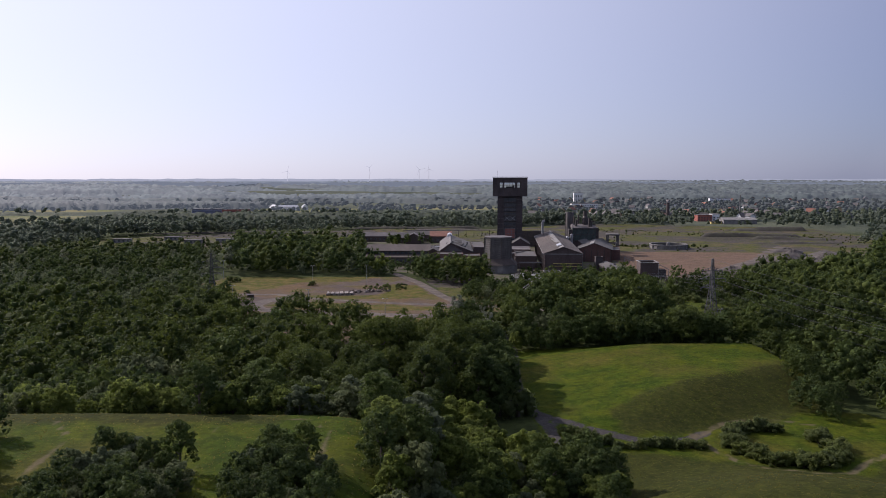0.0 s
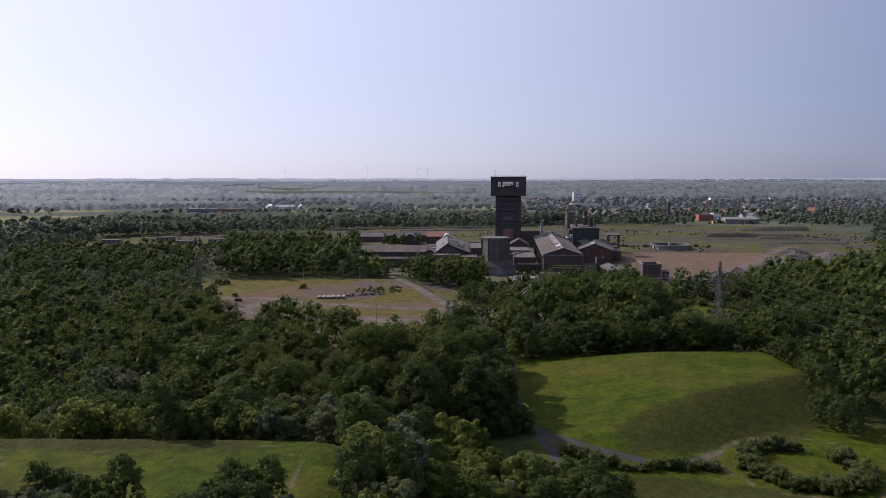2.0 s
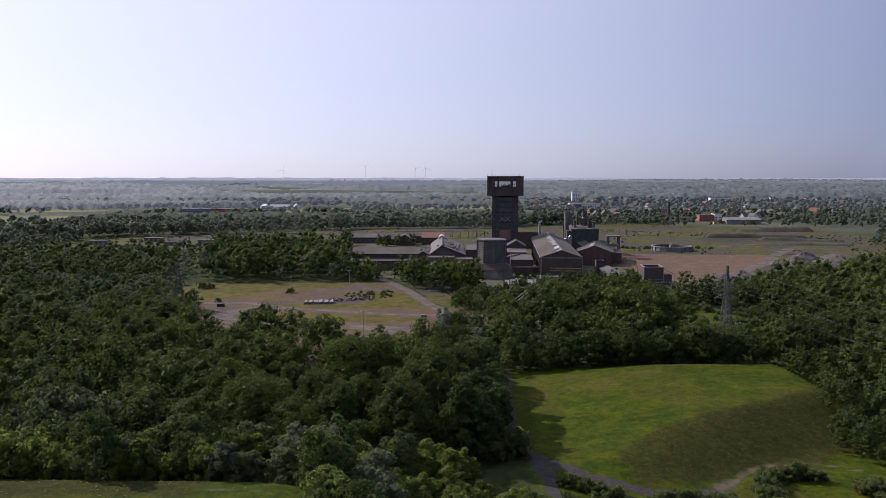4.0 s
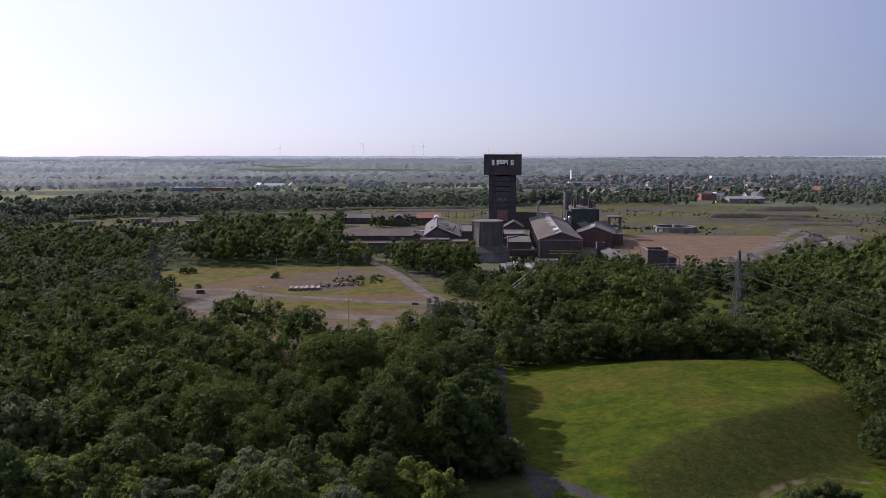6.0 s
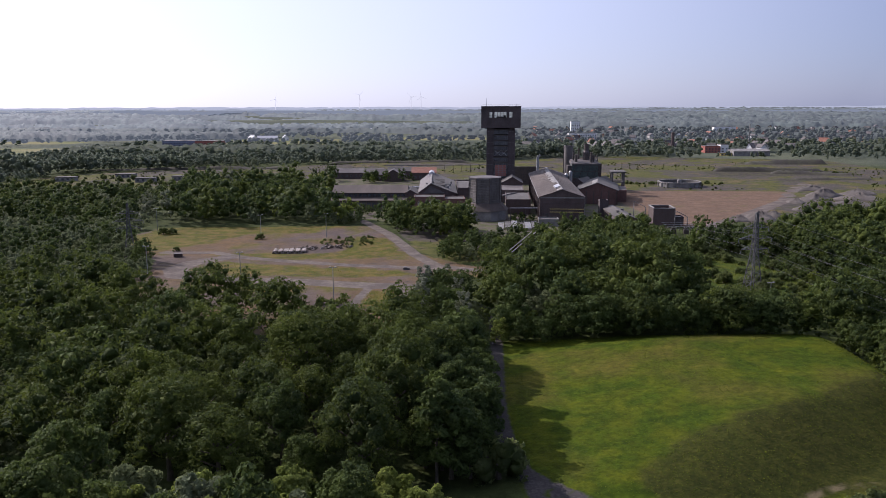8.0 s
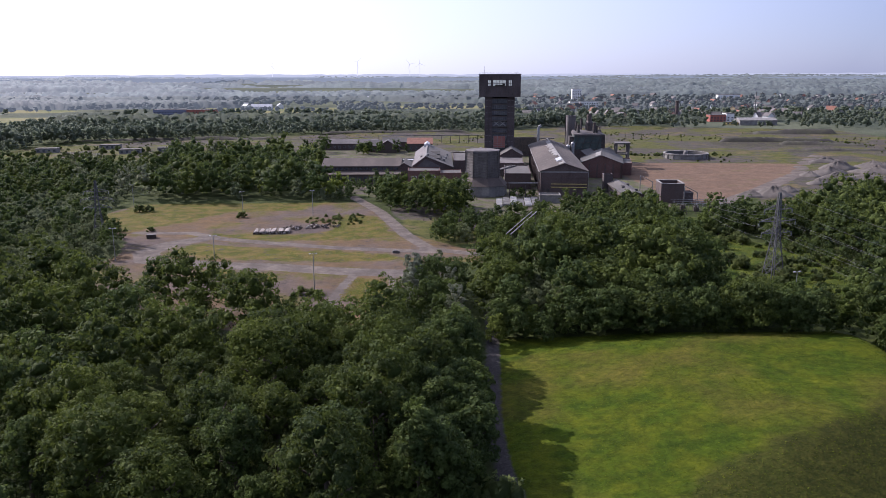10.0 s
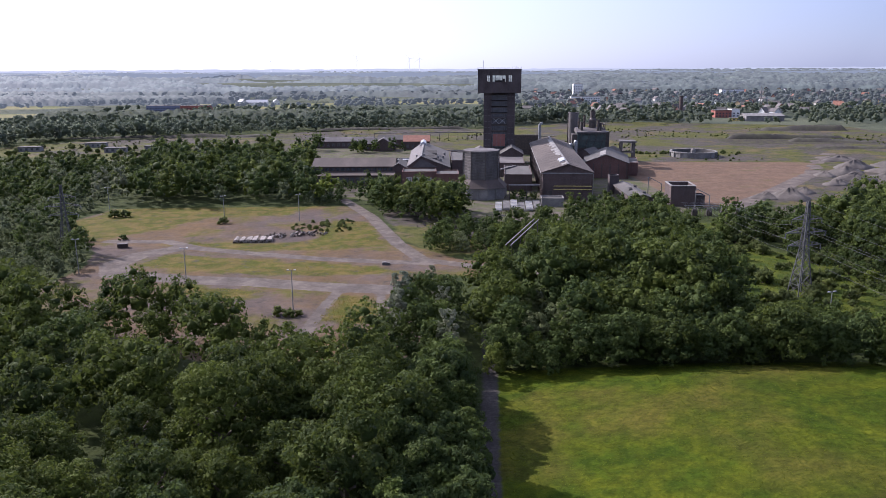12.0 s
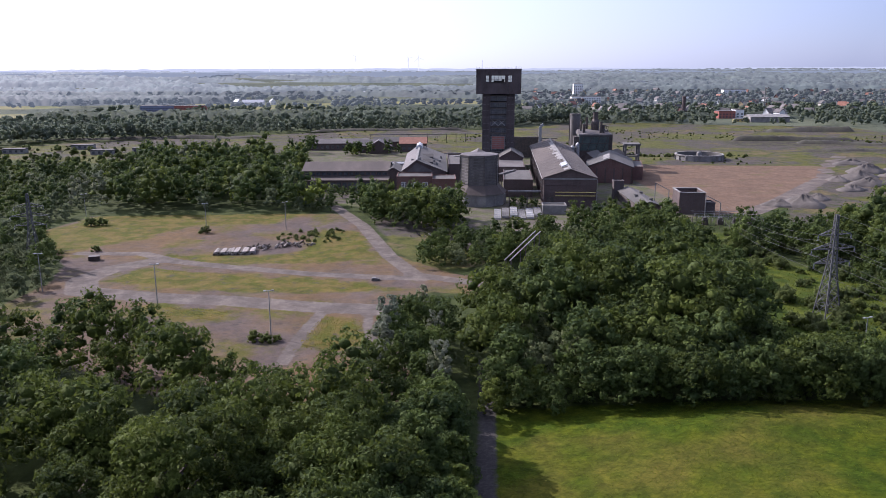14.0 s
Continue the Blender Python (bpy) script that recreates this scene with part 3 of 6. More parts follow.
def hammerhead_tower():
    t = thing("winding_tower", "dark brick hammerhead winding tower with an overhanging head", "winding tower", 54, 632, 0, TURN)
    # shaft: two brick flanks and a glazed bay between
    for s in (-1, 1):
        part("flank", boxes(*[(min(5 * s, 10 * s), max(5 * s, 10 * s), 0, 20, -1, 46.4)]), "towerbrick", t)
        for x in (5.3, 7.5, 9.7):
            part("pilaster", boxes((x * s - 0.3, x * s + 0.3, -0.35, -0.003, -1, 46.3)), "towerbrick", t)
        for k in range(11):
            z = 4 + k * 4
            for a, b in ((5.65, 7.15), (7.85, 9.35)):
                part("belt", boxes((min(a * s, b * s), max(a * s, b * s), -0.12, -0.004, z, z + 0.35)), "slats", t)
    part("back_wall", boxes((-4.99, 4.99, 19, 19.9, 28, 46.4)), "towerbrick", t)
    for k in range(12):
        z = 1.2 + k * 4
        part("floor_slab", boxes((-4.98, 4.98, 0.5, 18.9, z, z + 0.45)), "steel", t)
    for k in range(11):
        z = 2.2 + k * 4
        bm = boxes((-4.9, 4.9, 0.9, 1.1, z - 0.1, z + 2.98))
        p = part("window_bay", bm, "pane", t)
        bm = bmesh.new()
        for i in range(8):
            x = -4.9 + i * 1.4
            box(bm, x - 0.09, x + 0.09, 0.7, 0.897, z, z + 2.95)
        for v in (z + 0.05, z + 1.5, z + 2.9):
            box(bm, -4.9, 4.9, 0.75, 0.896, v - 0.06, v + 0.06)
        part("glazing_bar", bm, "slats", p)
    for k, z in enumerate((22.0, 26.2, 30.4)):
        part("cross_brace", boxes((-4.98, 4.98, 0.1, 0.5, z, z + 0.5)), "steel", t)
    bm = bmesh.new()
    for x0, x1 in ((-4.2, -0.1), (0.1, 4.2)):
        strut(bm, (x0, 0.4, 26.7), (x1, 0.4, 30.4), 0.35)
        strut(bm, (x0, 0.4, 30.4), (x1, 0.4, 26.7), 0.35)
    part("diagonal", bm, "galv", t)
    # red and white grille over the shaft's mouth
    g = part("grille", boxes((-3.9, 3.9, -0.3, -0.1, 12, 20)), "redpaint", t, "red shaft gate with pale bars")
    bm = bmesh.new()
    for k in range(7):
        box(bm, -4.1, 4.1, -0.5, -0.303, 12 + k * 1.33 - 0.12, 12 + k * 1.33 + 0.12)
    for x in (-4, -1.3, 1.3, 4):
        box(bm, x - 0.13, x + 0.13, -0.55, -0.304, 11, 20.3)
    part("bars", bm, "concrete", g)
    # head
    def slit_wall(y0, y1):
        cuts = [(-8.3, -6.0), (-4.7, 4.0), (5.7, 8.3)]
        bm = boxes((-13.8, 13.8, y0, y1, 46.6, 53.6), (-13.8, 13.8, y0, y1, 57.9, 61.5))
        edge = -13.8
        for a, b in cuts:
            box(bm, edge, a, y0, y1, 53.602, 57.898)
            edge = b
        box(bm, edge, 13.8, y0, y1, 53.602, 57.898)
        return bm
    part("head_wall", slit_wall(-2.5, -1.8), "towerbrick", t)
    part("head_wall", slit_wall(21.8, 22.5), "towerbrick", t)
    for s in (-1, 1):
        part("head_wall", boxes((min(13.1 * s, 13.79 * s), max(13.1 * s, 13.79 * s), -1.79, 21.79, 46.6, 61.5)), "towerbrick", t)
    part("head_floor", boxes((-13, 13, -1.7, 21.7, 46.7, 47.4)), "concrete", t)
    part("head_roof", boxes((-14.1, 14.1, -2.8, 22.8, 61.502, 62.1)), "roofdark", t)
    for k in range(13):
        x = -13.4 + k * 2.2333
        part("head_rib", boxes((x - 0.12, x + 0.12, -2.62, -2.503, 46.7, 53.5)), "brick", t)
        part("head_rib", boxes((x - 0.12, x + 0.12, -2.62, -2.503, 58.0, 61.4)), "brick", t)
    for a, b, n in ((-8.3, -6.0, 2), (-4.7, 4.0, 4), (5.7, 8.3, 2)):
        bm = bmesh.new()
        for i in range(n + 1):
            x = a + (b - a) * i / n
            box(bm, x - 0.1, x + 0.1, -2.3, -2.0, 53.6, 57.9)
        box(bm, a, b, -2.29, -2.01, 55.6, 55.8)
        part("window_frame", bm, "steel", t)
    part("winding_machine", ring(bmesh.new(), [(2.6, -3), (2.6, 3)], 20, cap=True), "steel", t).matrix_local = pose(-0.5, 10, 51.0, 0, 90, 0)
    part("machine_house", boxes((-3.2, 1.8, 8, 13, 47.5, 54.6), (2.0, 3.4, 8, 12, 47.5, 55.4)), "steel", t)
    for x, z in ((-10.3, 67.5), (10.8, 63.6)):
        bm = bmesh.new()
        strut(bm, (x, 2, 62.1), (x, 2, z), 0.16)
        part("mast", bm, "galv", t)
    bm = bmesh.new()
    for k in range(15):
        x = -13.8 + 27.6 * k / 14
        strut(bm, (x, -2.6, 62.1), (x, -2.6, 63.1), 0.06)
    strut(bm, (-13.8, -2.6, 63.1), (13.8, -2.6, 63.1), 0.07)
    part("railing", bm, "steel", t)
    return t


tower = hammerhead_tower()
tower.scale = (1, 1, 0.976)

# long hall with its gable to the front
hall = gable_house("machine_hall", "long dark brick hall with a rusty pitched roof", 75.6, 489, 23.6, 152, 12.8, 16.6, "brick", "roofbrown")
part("cornice", boxes((-11.9, 11.9, -0.25, -0.003, 12.2, 12.8)), "concrete", hall)
part("cornice", boxes((-11.9, 11.9, -0.2, -0.003, 9.6, 9.9)), "brick", hall)
for z in (4.9, 6.5):
    part("pipe_run", boxes((-6.5, 11.4, -0.55, -0.3, z - 0.16, z + 0.16)), "yellow", hall, "pale yellow pipe along the gable wall")
for x in (-6, -1.5, 3, 7.5, 11):
    part("bracket", boxes((x - 0.12, x + 0.12, -0.299, -0.003, 4.6, 6.8)), "steel", hall)
part("door", boxes((-10.2, -7.2, -0.12, -0.003, -0.2, 4.2)), "steel", hall)
for x in (-11.2, -3.6, 3.6, 11.2):
    part("pilaster", boxes((x - 0.4, x + 0.4, -0.28, -0.003, -0.5, 9.58)), "brick", hall)
for k in range(26):
    part("pilaster", boxes((-12.1, -11.803, 3 + 5.8 * k, 3.7 + 5.8 * k, -0.5, 12.3)), "brick", hall)
    part("side_window", boxes((-11.95, -11.804, 4.6 + 5.8 * k, 7.6 + 5.8 * k, 5.5, 10.5)), "pane", hall)
part("gutter", boxes((-12.7, -12.32, -0.5, 152.4, 12.28, 12.5)), "concrete", hall)
for k, (a, b) in enumerate(((40, 74), (84, 132))):
    k_ = (16.6 - 12.8) / 11.8
    part("rooflight", extrude_y(bmesh.new(), [(-2.0, 17.0 - 2.0 * k_), (-0.3, 17.0 - 0.3 * k_), (-0.3, 17.25 - 0.3 * k_), (-2.0, 17.25 - 2.0 * k_)], a, b), "concrete", hall)
for k in range(9):
    k_ = (16.6 - 12.8) / 11.8
    y0 = 2 + 9.5 * k if k < 3 else 8 + 12 * k
    part("roof_patch", extrude_y(bmesh.new(), [(-2.6 - (k % 3) * 0.4, 17.0 - (2.6 + (k % 3) * 0.4) * k_), (-0.4, 17.0 - 0.4 * k_), (-0.4, 17.15 - 0.4 * k_), (-2.6 - (k % 3) * 0.4, 17.15 - (2.6 + (k % 3) * 0.4) * k_)], y0, y0 + 5 + k % 2 * 3), "concrete", hall)
part("rooflight", extrude_y(bmesh.new(), [(-2.9, 16.0), (-0.4, 16.9), (-0.4, 17.6), (-2.9, 16.7)], 13, 25), "glassroof", hall, "bright glazed lantern on the ridge")
part("downpipe", boxes((11.85, 12.1, -0.35, -0.1, 0, 12.5)), "concrete", hall)

for k in range(15):
    y0 = 6 + 10 * k
    for s_ in (-1, 1):
        part("seam", extrude_y(bmesh.new(), [(s_ * 12.1, 12.95), (0, 16.97), (0, 17.08), (s_ * 12.1, 13.09)], y0, y0 + 0.35), "roofdark", hall)
part("ridge_cap", boxes((-0.5, 0.5, -0.4, 152.4, 16.85, 17.2)), "concrete", hall)

# low sheds beside the hall
flat_house("annexe", "low flat-roofed brick annexe beside the hall", 55, 516, 14, 40, 8.0, "brick", "roof")
flat_house("annexe", "low flat-roofed brick annexe near the winding tower", 56, 570, 16, 40, 7.5, "brick", "roofdark")
gable_house("shaft_house", "dark brick shaft house with a pitched roof", 60, 606, 14, 24, 9, 13, "brick", "roof")
gable_house("shaft_house", "dark brick shaft house with a pitched roof", 40, 610, 12, 20, 9, 12, "brick", "roofdark")


def cooling_tower():
    c = thing("cooling_tower", "grey slatted wooden cooling tower on a concrete skirt", "cooling tower", 35.2, 500, 0, TURN)
    n, tw = 8, math.pi / 8 - 0.12
    part("basin", ring(bmesh.new(), [(12.7, -1), (12.7, 5.4), (13.0, 5.4), (13.0, 5.9), (12.1, 5.9)], n, tw), "concrete", c)
    part("skirt_roof", ring(bmesh.new(), [(13.3, 5.7), (9.2, 9.8), (9.0, 9.8), (12.7, 5.6)], n, tw), "roofbrown", c)
    part("shell", ring(bmesh.new(), [(9.0, 9.0), (8.55, 23.6), (8.2, 23.6), (8.4, 9.0)], n, tw), "roofdark", c)
    for k in range(9):
        z = 10.2 + k * 1.45
        r = 9.0 - (z - 9) * 0.031
        part("slat_band", ring(bmesh.new(), [(r + 0.03, z), (r + 0.16, z + 0.04), (r + 0.13, z + 0.98), (r + 0.0, z + 1.04)], n, tw), "boards", c)
    for i in range(n):
        a = 2 * math.pi * i / n + tw
        bm = bmesh.new()
        strut(bm, (9.35 * math.cos(a), 9.35 * math.sin(a), 9.6), (8.9 * math.cos(a), 8.9 * math.sin(a), 23.9), 0.42)
        part("post", bm, "steel", c)
        bm = bmesh.new()
        b = a + math.pi / n
        strut(bm, (12.75 * math.cos(b) * 0.97, 12.75 * math.sin(b) * 0.97, 0.2), (12.75 * math.cos(b) * 0.97, 12.75 * math.sin(b) * 0.97, 5.2), 0.5)
        part("pier", bm, "concrete", c)
    part("rim", ring(bmesh.new(), [(8.4, 23.5), (9.05, 23.5), (9.05, 24.2), (8.3, 24.2)], n, tw), "slats", c)
    part("cap", ring(bmesh.new(), [(9.2, 23.9), (9.2, 24.3), (7.4, 24.6), (0.8, 24.8)], n, tw, cap=True), "roofdark", c)
    part("walkway", boxes((-11.5, -8.8, -0.8, 0.8, 22.9, 23.2)), "concrete", c)
    return c


ct = cooling_tower()
ct.scale = (1, 1, 0.935)

# long double shed
a1 = thing("workshop", "long low brick workshop with a raised roof and lean-to", "building", -31.3, 536, 0, 0, "colliery sheds")
part("lean_to", extrude_x(bmesh.new(), [(0, -1), (0, 5.6), (7, 6.6), (7, -1)], -22, 22), "brick", a1)
part("lean_to_roof", extrude_x(bmesh.new(), [(-0.6, 5.55), (-0.6, 5.85), (7.0, 6.95), (7.0, 6.62)], -22.6, 22.6), "roofbrown", a1)
part("wall", boxes((-22, 22, 7.003, 34, -1, 9.6)), "brick", a1)
part("roof", extrude_x(bmesh.new(), [(6.3, 9.3), (6.3, 9.7), (20, 13.0), (35, 9.7), (35, 9.3), (20, 12.6)], -22.7, 22.7), "roofbrown", a1)
for k in range(15):
    part("window", boxes((-21 + 2.85 * k, -18.9 + 2.85 * k, -0.1, -0.003, 1.6, 4.6)), "pane", a1)
    part("pilaster", boxes((-21.75 + 2.85 * k, -21.2 + 2.85 * k, -0.3, -0.003, -0.5, 5.5)), "brick", a1)
    part("upper_window", boxes((-21 + 2.85 * k, -18.9 + 2.85 * k, 6.9, 7.0, 7.4, 8.9)), "pane", a1)

# wash house with stepped roofs
c1 = flat_house("wash_house", "red brick wash house with tall white-framed windows", 4.6, 523, 17.4, 15, 8.8, "redbrick", "roof", 0)
windows(c1, [-5.3, 0, 5.3], 3.6, 6.4, 2.4, 0.0, (3, 3))
c2 = flat_house("wash_house_wing", "red brick wing with a flat grey roof", 19.2, 521, 11.4, 16, 7.8, "redbrick", "roof", 0)
windows(c2, [-2, 2.4], 3.2, 4.6, 1.2, 0.0, (1, 2))
c3 = thing("main_shed", "broad brick shed under an uneven grey pitched roof", "building", 9.3, 541, 0, 0, "colliery sheds")
part("wall", extrude_y(bmesh.new(), [(-11.2, -1), (11.2, -1), (11.2, 9.0), (-4.0, 15.0), (-11.2, 9.8)], 0, 84), "brick", c3)
part("roof", extrude_y(bmesh.new(), [(-11.9, 9.3), (-4.0, 15.02), (-4.0, 15.4), (-11.9, 9.7)], -0.6, 84.6), "roofdark", c3)
part("roof", extrude_y(bmesh.new(), [(-4.0, 15.02), (11.9, 8.75), (11.9, 9.15), (-4.0, 15.4)], -0.6, 84.6), "roof", c3)
part("gable_cladding", extrude_y(bmesh.new(), [(-8.8, 9.4), (4.8, 9.4), (-4.0, 13.9)], -0.25, -0.003), "roofdark", c3, "dark slate-clad gable")
part("ridge_cap", boxes((-4.5, -3.5, -0.5, 84.5, 15.3, 15.55)), "concrete", c3)
for y in (10, 34):
    part("dormer", extrude_x(bmesh.new(), [(y, 11.4), (y, 13.2), (y + 3, 14.6), (y + 6, 13.2), (y + 6, 11.4)], -2.5, 4.5), "roof", c3)
part("lantern", extrude_y(bmesh.new(), [(-6.2, 14.2), (-1.8, 14.2), (-2.4, 16.2), (-4.0, 17.0), (-5.6, 16.2)], 66, 82), "glassroof", c3, "pale domed glass lantern")
for i, (x, y, z) in enumerate(((-6.5, 14, 13.2), (-2.5, 6, 15.0), (5, 20, 12.2), (8, 30, 11.0), (6.5, 12, 11.6), (9, 50, 10.6))):
    part("roof_vent", boxes((x - 0.6, x + 0.6, y, y + 1.2, z - 1, z + 1.1)), "concrete", c3)
gable_house("side_shed", "brick shed with a lower grey pitched roof", -7.0, 543, 9, 24, 8.6, 11.0, "brick", "roof", 0)
w1 = flat_house("plant_room", "pale flat-roofed plant room on the sheds", -5.4, 570, 9, 9, 9.6, "concrete", "glassroof", 0)
flat_house("link_block", "dark brick link block", 26.6, 566, 9, 50, 9.6, "brick", "roof", 0)

# rear row
for x, y, w, l, e, r, roof, label in ((-60, 742, 46, 15, 5, 8, "roofdark", "long rear shed with a dark roof"), (-16, 745, 34, 13, 6, 9, "roof", "rear shed with a grey roof"),
                                      (-2, 728, 20, 16, 6, 10, "redtile", "brick shed with a red tiled roof"), (-30, 722, 24, 14, 5, 9, "roofdark", "rear shed with two dark roofs")):
    h = thing("rear_shed", label, "building", x, y, 0, 0, "colliery sheds")
    part("wall", extrude_x(bmesh.new(), [(0, -1), (0, e), (l / 2, r), (l, e), (l, -1)], -w / 2, w / 2), "brick", h)
    part("roof", extrude_x(bmesh.new(), [(-0.5, e - 0.1), (-0.5, e + 0.25), (l / 2, r + 0.35), (l + 0.5, e + 0.25), (l + 0.5, e - 0.1), (l / 2, r + 0.01)], -w / 2 - 0.5, w / 2 + 0.5), roof, h)
    windows(h, [-w / 2 + 3 + 4 * i for i in range(int(w / 4))], 1.5, 3.6, 1.6, 0.0, (2, 2), "concrete")
gable_house("rear_gable", "small rear brick gable house", -27, 716, 14, 14, 5.5, 9.5, "brick", "roofdark", 0)

# preparation plant right of the hall
silo = thing("silo", "tall pale grey concrete silo", "silo", 107.5, 664, 0, TURN)
part("barrel", ring(bmesh.new(), [(3.4, -1), (3.4, 30.6), (3.6, 30.6), (3.6, 31.4), (3.0, 31.4), (3.0, 30)], 24), "slats", silo)
part("ladder", boxes((-3.9, -3.45, -0.4, 0.4, 2, 31)), "steel", silo)
prep = thing("preparation_plant", "green-clad plant building with dark stacks and pipes", "building", 115.5, 640, 0, TURN, "colliery sheds")
part("base", boxes((-11, 10.5, 0, 22, -1, 9)), "brick", prep)
part("cladding", boxes((-9, 9.5, 0.5, 21, 9.003, 19)), "greenpanel", prep)
bm = bmesh.new()
for k in range(16):
    box(bm, -8.8 + k * 1.15, -8.6 + k * 1.15, 0.38, 0.497, 9.2, 18.8)
part("rib", bm, "greenpanel", prep)
part("roof", extrude_x(bmesh.new(), [(-0.3, 19.003), (-0.3, 19.8), (11, 22.2), (21.6, 19.8), (21.6, 19.003)], -9.6, 10), "roofdark", prep)
part("side_tower", boxes((-12.2, -9.1, 2, 12, -1, 18)), "steel", prep)
part("side_tower", boxes((9.6, 12.4, 4, 14, -1, 19.4)), "steel", prep)
part("flue", ring(bmesh.new(), [(2.5, 0), (2.5, 6), (1.7, 7.5), (1.7, 12.2), (2.0, 12.2)], 16), "steel", prep).matrix_local = pose(1.8, 11, 21)
part("flue", ring(bmesh.new(), [(0.7, 0), (0.7, 9)], 12), "steel", prep).matrix_local = pose(-3.5, 12, 21)
bm = bmesh.new()
for x in (4.5, 7, 9.5):
    strut(bm, (x, 6, 19), (x, 6, 24.5), 0.4)
    strut(bm, (x, 14, 19), (x, 14, 24.5), 0.4)
for z in (22, 24.5):
    strut(bm, (4.3, 6, z), (9.7, 6, z), 0.4)
    strut(bm, (4.3, 14, z), (9.7, 14, z), 0.4)
    strut(bm, (9.5, 6, z), (9.5, 14, z), 0.4)
part("platform", bm, "steel", prep)
for x, y, r, top in ((-13.5, -4, 1.5, 12), (-10.5, -5, 1.3, 14)):
    part("tank", ring(bmesh.new(), [(r, 0), (r, top), (r * 0.5, top + 1)], 14, cap=True), "galv", prep).matrix_local = pose(x, y, 0)
for x, y, r, z in ((4.6, 3, 0.9, 27), (6.4, 3.4, 0.7, 25), (-6, 4, 1.0, 25.5), (-7.6, 8, 0.6, 28)):
    part("flue", ring(bmesh.new(), [(r, 18), (r, z), (r * 1.25, z), (r * 1.25, z + 0.5)], 12, cap=True), "steel", prep).matrix_local = pose(x, y, 0)
for k in range(4):
    bm = bmesh.new()
    strut(bm, (-9 + k * 5, 0.2, 9), (-6 + k * 5, -0.4, 19), 0.35)
    part("pipe", bm, "steel", prep)
for z in (9.4, 14, 18.6):
    bm = bmesh.new()
    strut(bm, (-9.2, -0.5, z), (9.7, -0.5, z), 0.35)
    part("gallery", bm, "steel", prep)
pipe = thing("chimney_pipe", "slim steel chimney with a bent top", "chimney", 85, 668, 0, 0)
bm = bmesh.new()
strut(bm, (0, 0, 0), (0, 0, 23), 1.7)
strut(bm, (0, 0, 23), (2.0, 0, 24.2), 1.5)
part("flue", bm, "galv", pipe)
b2 = gable_house("boiler_house", "brick boiler house with a grey pitched roof", 109, 561, 25, 44, 8.6, 13.2, "redbrick", "roof", -12)
k_ = (13.2 - 8.6) / 12.5
part("rooflight", extrude_y(bmesh.new(), [(-3.6, 13.6 - 3.6 * k_), (-0.3, 13.6 - 0.3 * k_), (-0.3, 13.9 - 0.3 * k_), (-3.6, 13.9 - 3.6 * k_)], 2, 24), "concrete", b2)
for k in range(6):
    part("pilaster", boxes((-11.8 + 4.6 * k, -11.1 + 4.6 * k, -0.3, -0.003, -0.5, 8.3)), "brick", b2)
gable_house("boiler_annexe", "small brick shed with a pitched roof", 103, 596, 9, 18, 9.5, 12.6, "brick", "roof", -30)
gable_house("boiler_annexe", "small brick shed with a pitched roof", 117, 603, 10, 18, 9.5, 12.6, "brick", "roof", -30)
flat_house("boiler_wing", "red brick wing with a flat roof", 125.5, 573, 9, 30, 7, "redbrick", "roof", -12)

portal = thing("portal_frame", "weathered concrete portal frame on four legs", "frame", 133.3, 612, 0, -6)
for x in (-3.9, 3.9):
    for y in (0, 9):
        part("leg", boxes((x - 0.55, x + 0.55, y - 0.55, y + 0.55, -1, 15.4)), "darkconcrete", portal)
for x in (-3.9, 3.9):
    part("beam", boxes((x - 0.4, x + 0.4, 0.56, 8.44, 8.6, 9.3)), "darkconcrete", portal)
for y in (0, 9):
    part("beam", boxes((-3.34, 3.34, y - 0.4, y + 0.4, 8.6, 9.3)), "darkconcrete", portal)
part("top_slab", boxes((-5.0, 5.0, -1.2, 10.2, 15.403, 16.3)), "darkconcrete", portal)

basin = thing("settling_basin", "round raised concrete settling basin with dark water", "basin", 194, 672, 0)
part("rim_wall", ring(bmesh.new(), [(15.6, -1), (15.6, 3.2), (16.1, 3.2), (16.1, 3.9), (14.8, 3.9), (14.8, 0.4)], 48), "concrete", basin)
# thin ring of dark concrete over the wall's inner face
part("lining", ring(bmesh.new(), [(14.78, 3.88), (14.72, 3.88), (14.72, 0.3), (14.78, 0.3)], 48), "darkconcrete", basin, "dark concrete inner lining")
part("water", ring(bmesh.new(), [(14.7, 0.2), (14.7, 0.5)], 48, cap=True), "water", basin)
part("hub", ring(bmesh.new(), [(1.6, 0.5), (1.6, 4.4), (0.6, 5.6)], 16, cap=True), "concrete", basin)
for k in range(18):
    a = 2 * math.pi * k / 18
    part("buttress", boxes((15.5, 16.3, -0.35, 0.35, -0.5, 3.15)), "concrete", basin).matrix_local = pose(0, 0, 0, 0, 0, math.degrees(a))

# open brick box and the flat sheds by the yard
ob_ = thing("brick_bunker", "roofless dark brick bunker", "bunker", 124.2, 468, 0, TURN)
for i, d in enumerate(((-5.4, 5.4, 0, 0.6, -1, 9.2), (-5.4, 5.4, 13, 13.6, -1, 9.2), (-5.4, -4.8, 0.602, 12.998, -1, 9.2), (4.8, 5.4, 0.602, 12.998, -1, 9.2))):
    part("wall", boxes(d), "brick", ob_)
part("floor", boxes((-4.79, 4.79, 0.61, 12.99, 4.2, 4.6)), "concrete", ob_)
part("coping", boxes((-5.6, 5.6, -0.2, 0.7, 9.203, 9.5), (-5.6, -4.7, 0.703, 12.897, 9.203, 9.5), (4.7, 5.6, 0.703, 12.897, 9.203, 9.5), (-5.6, 5.6, 12.9, 13.8, 9.203, 9.5)), "concrete", ob_)
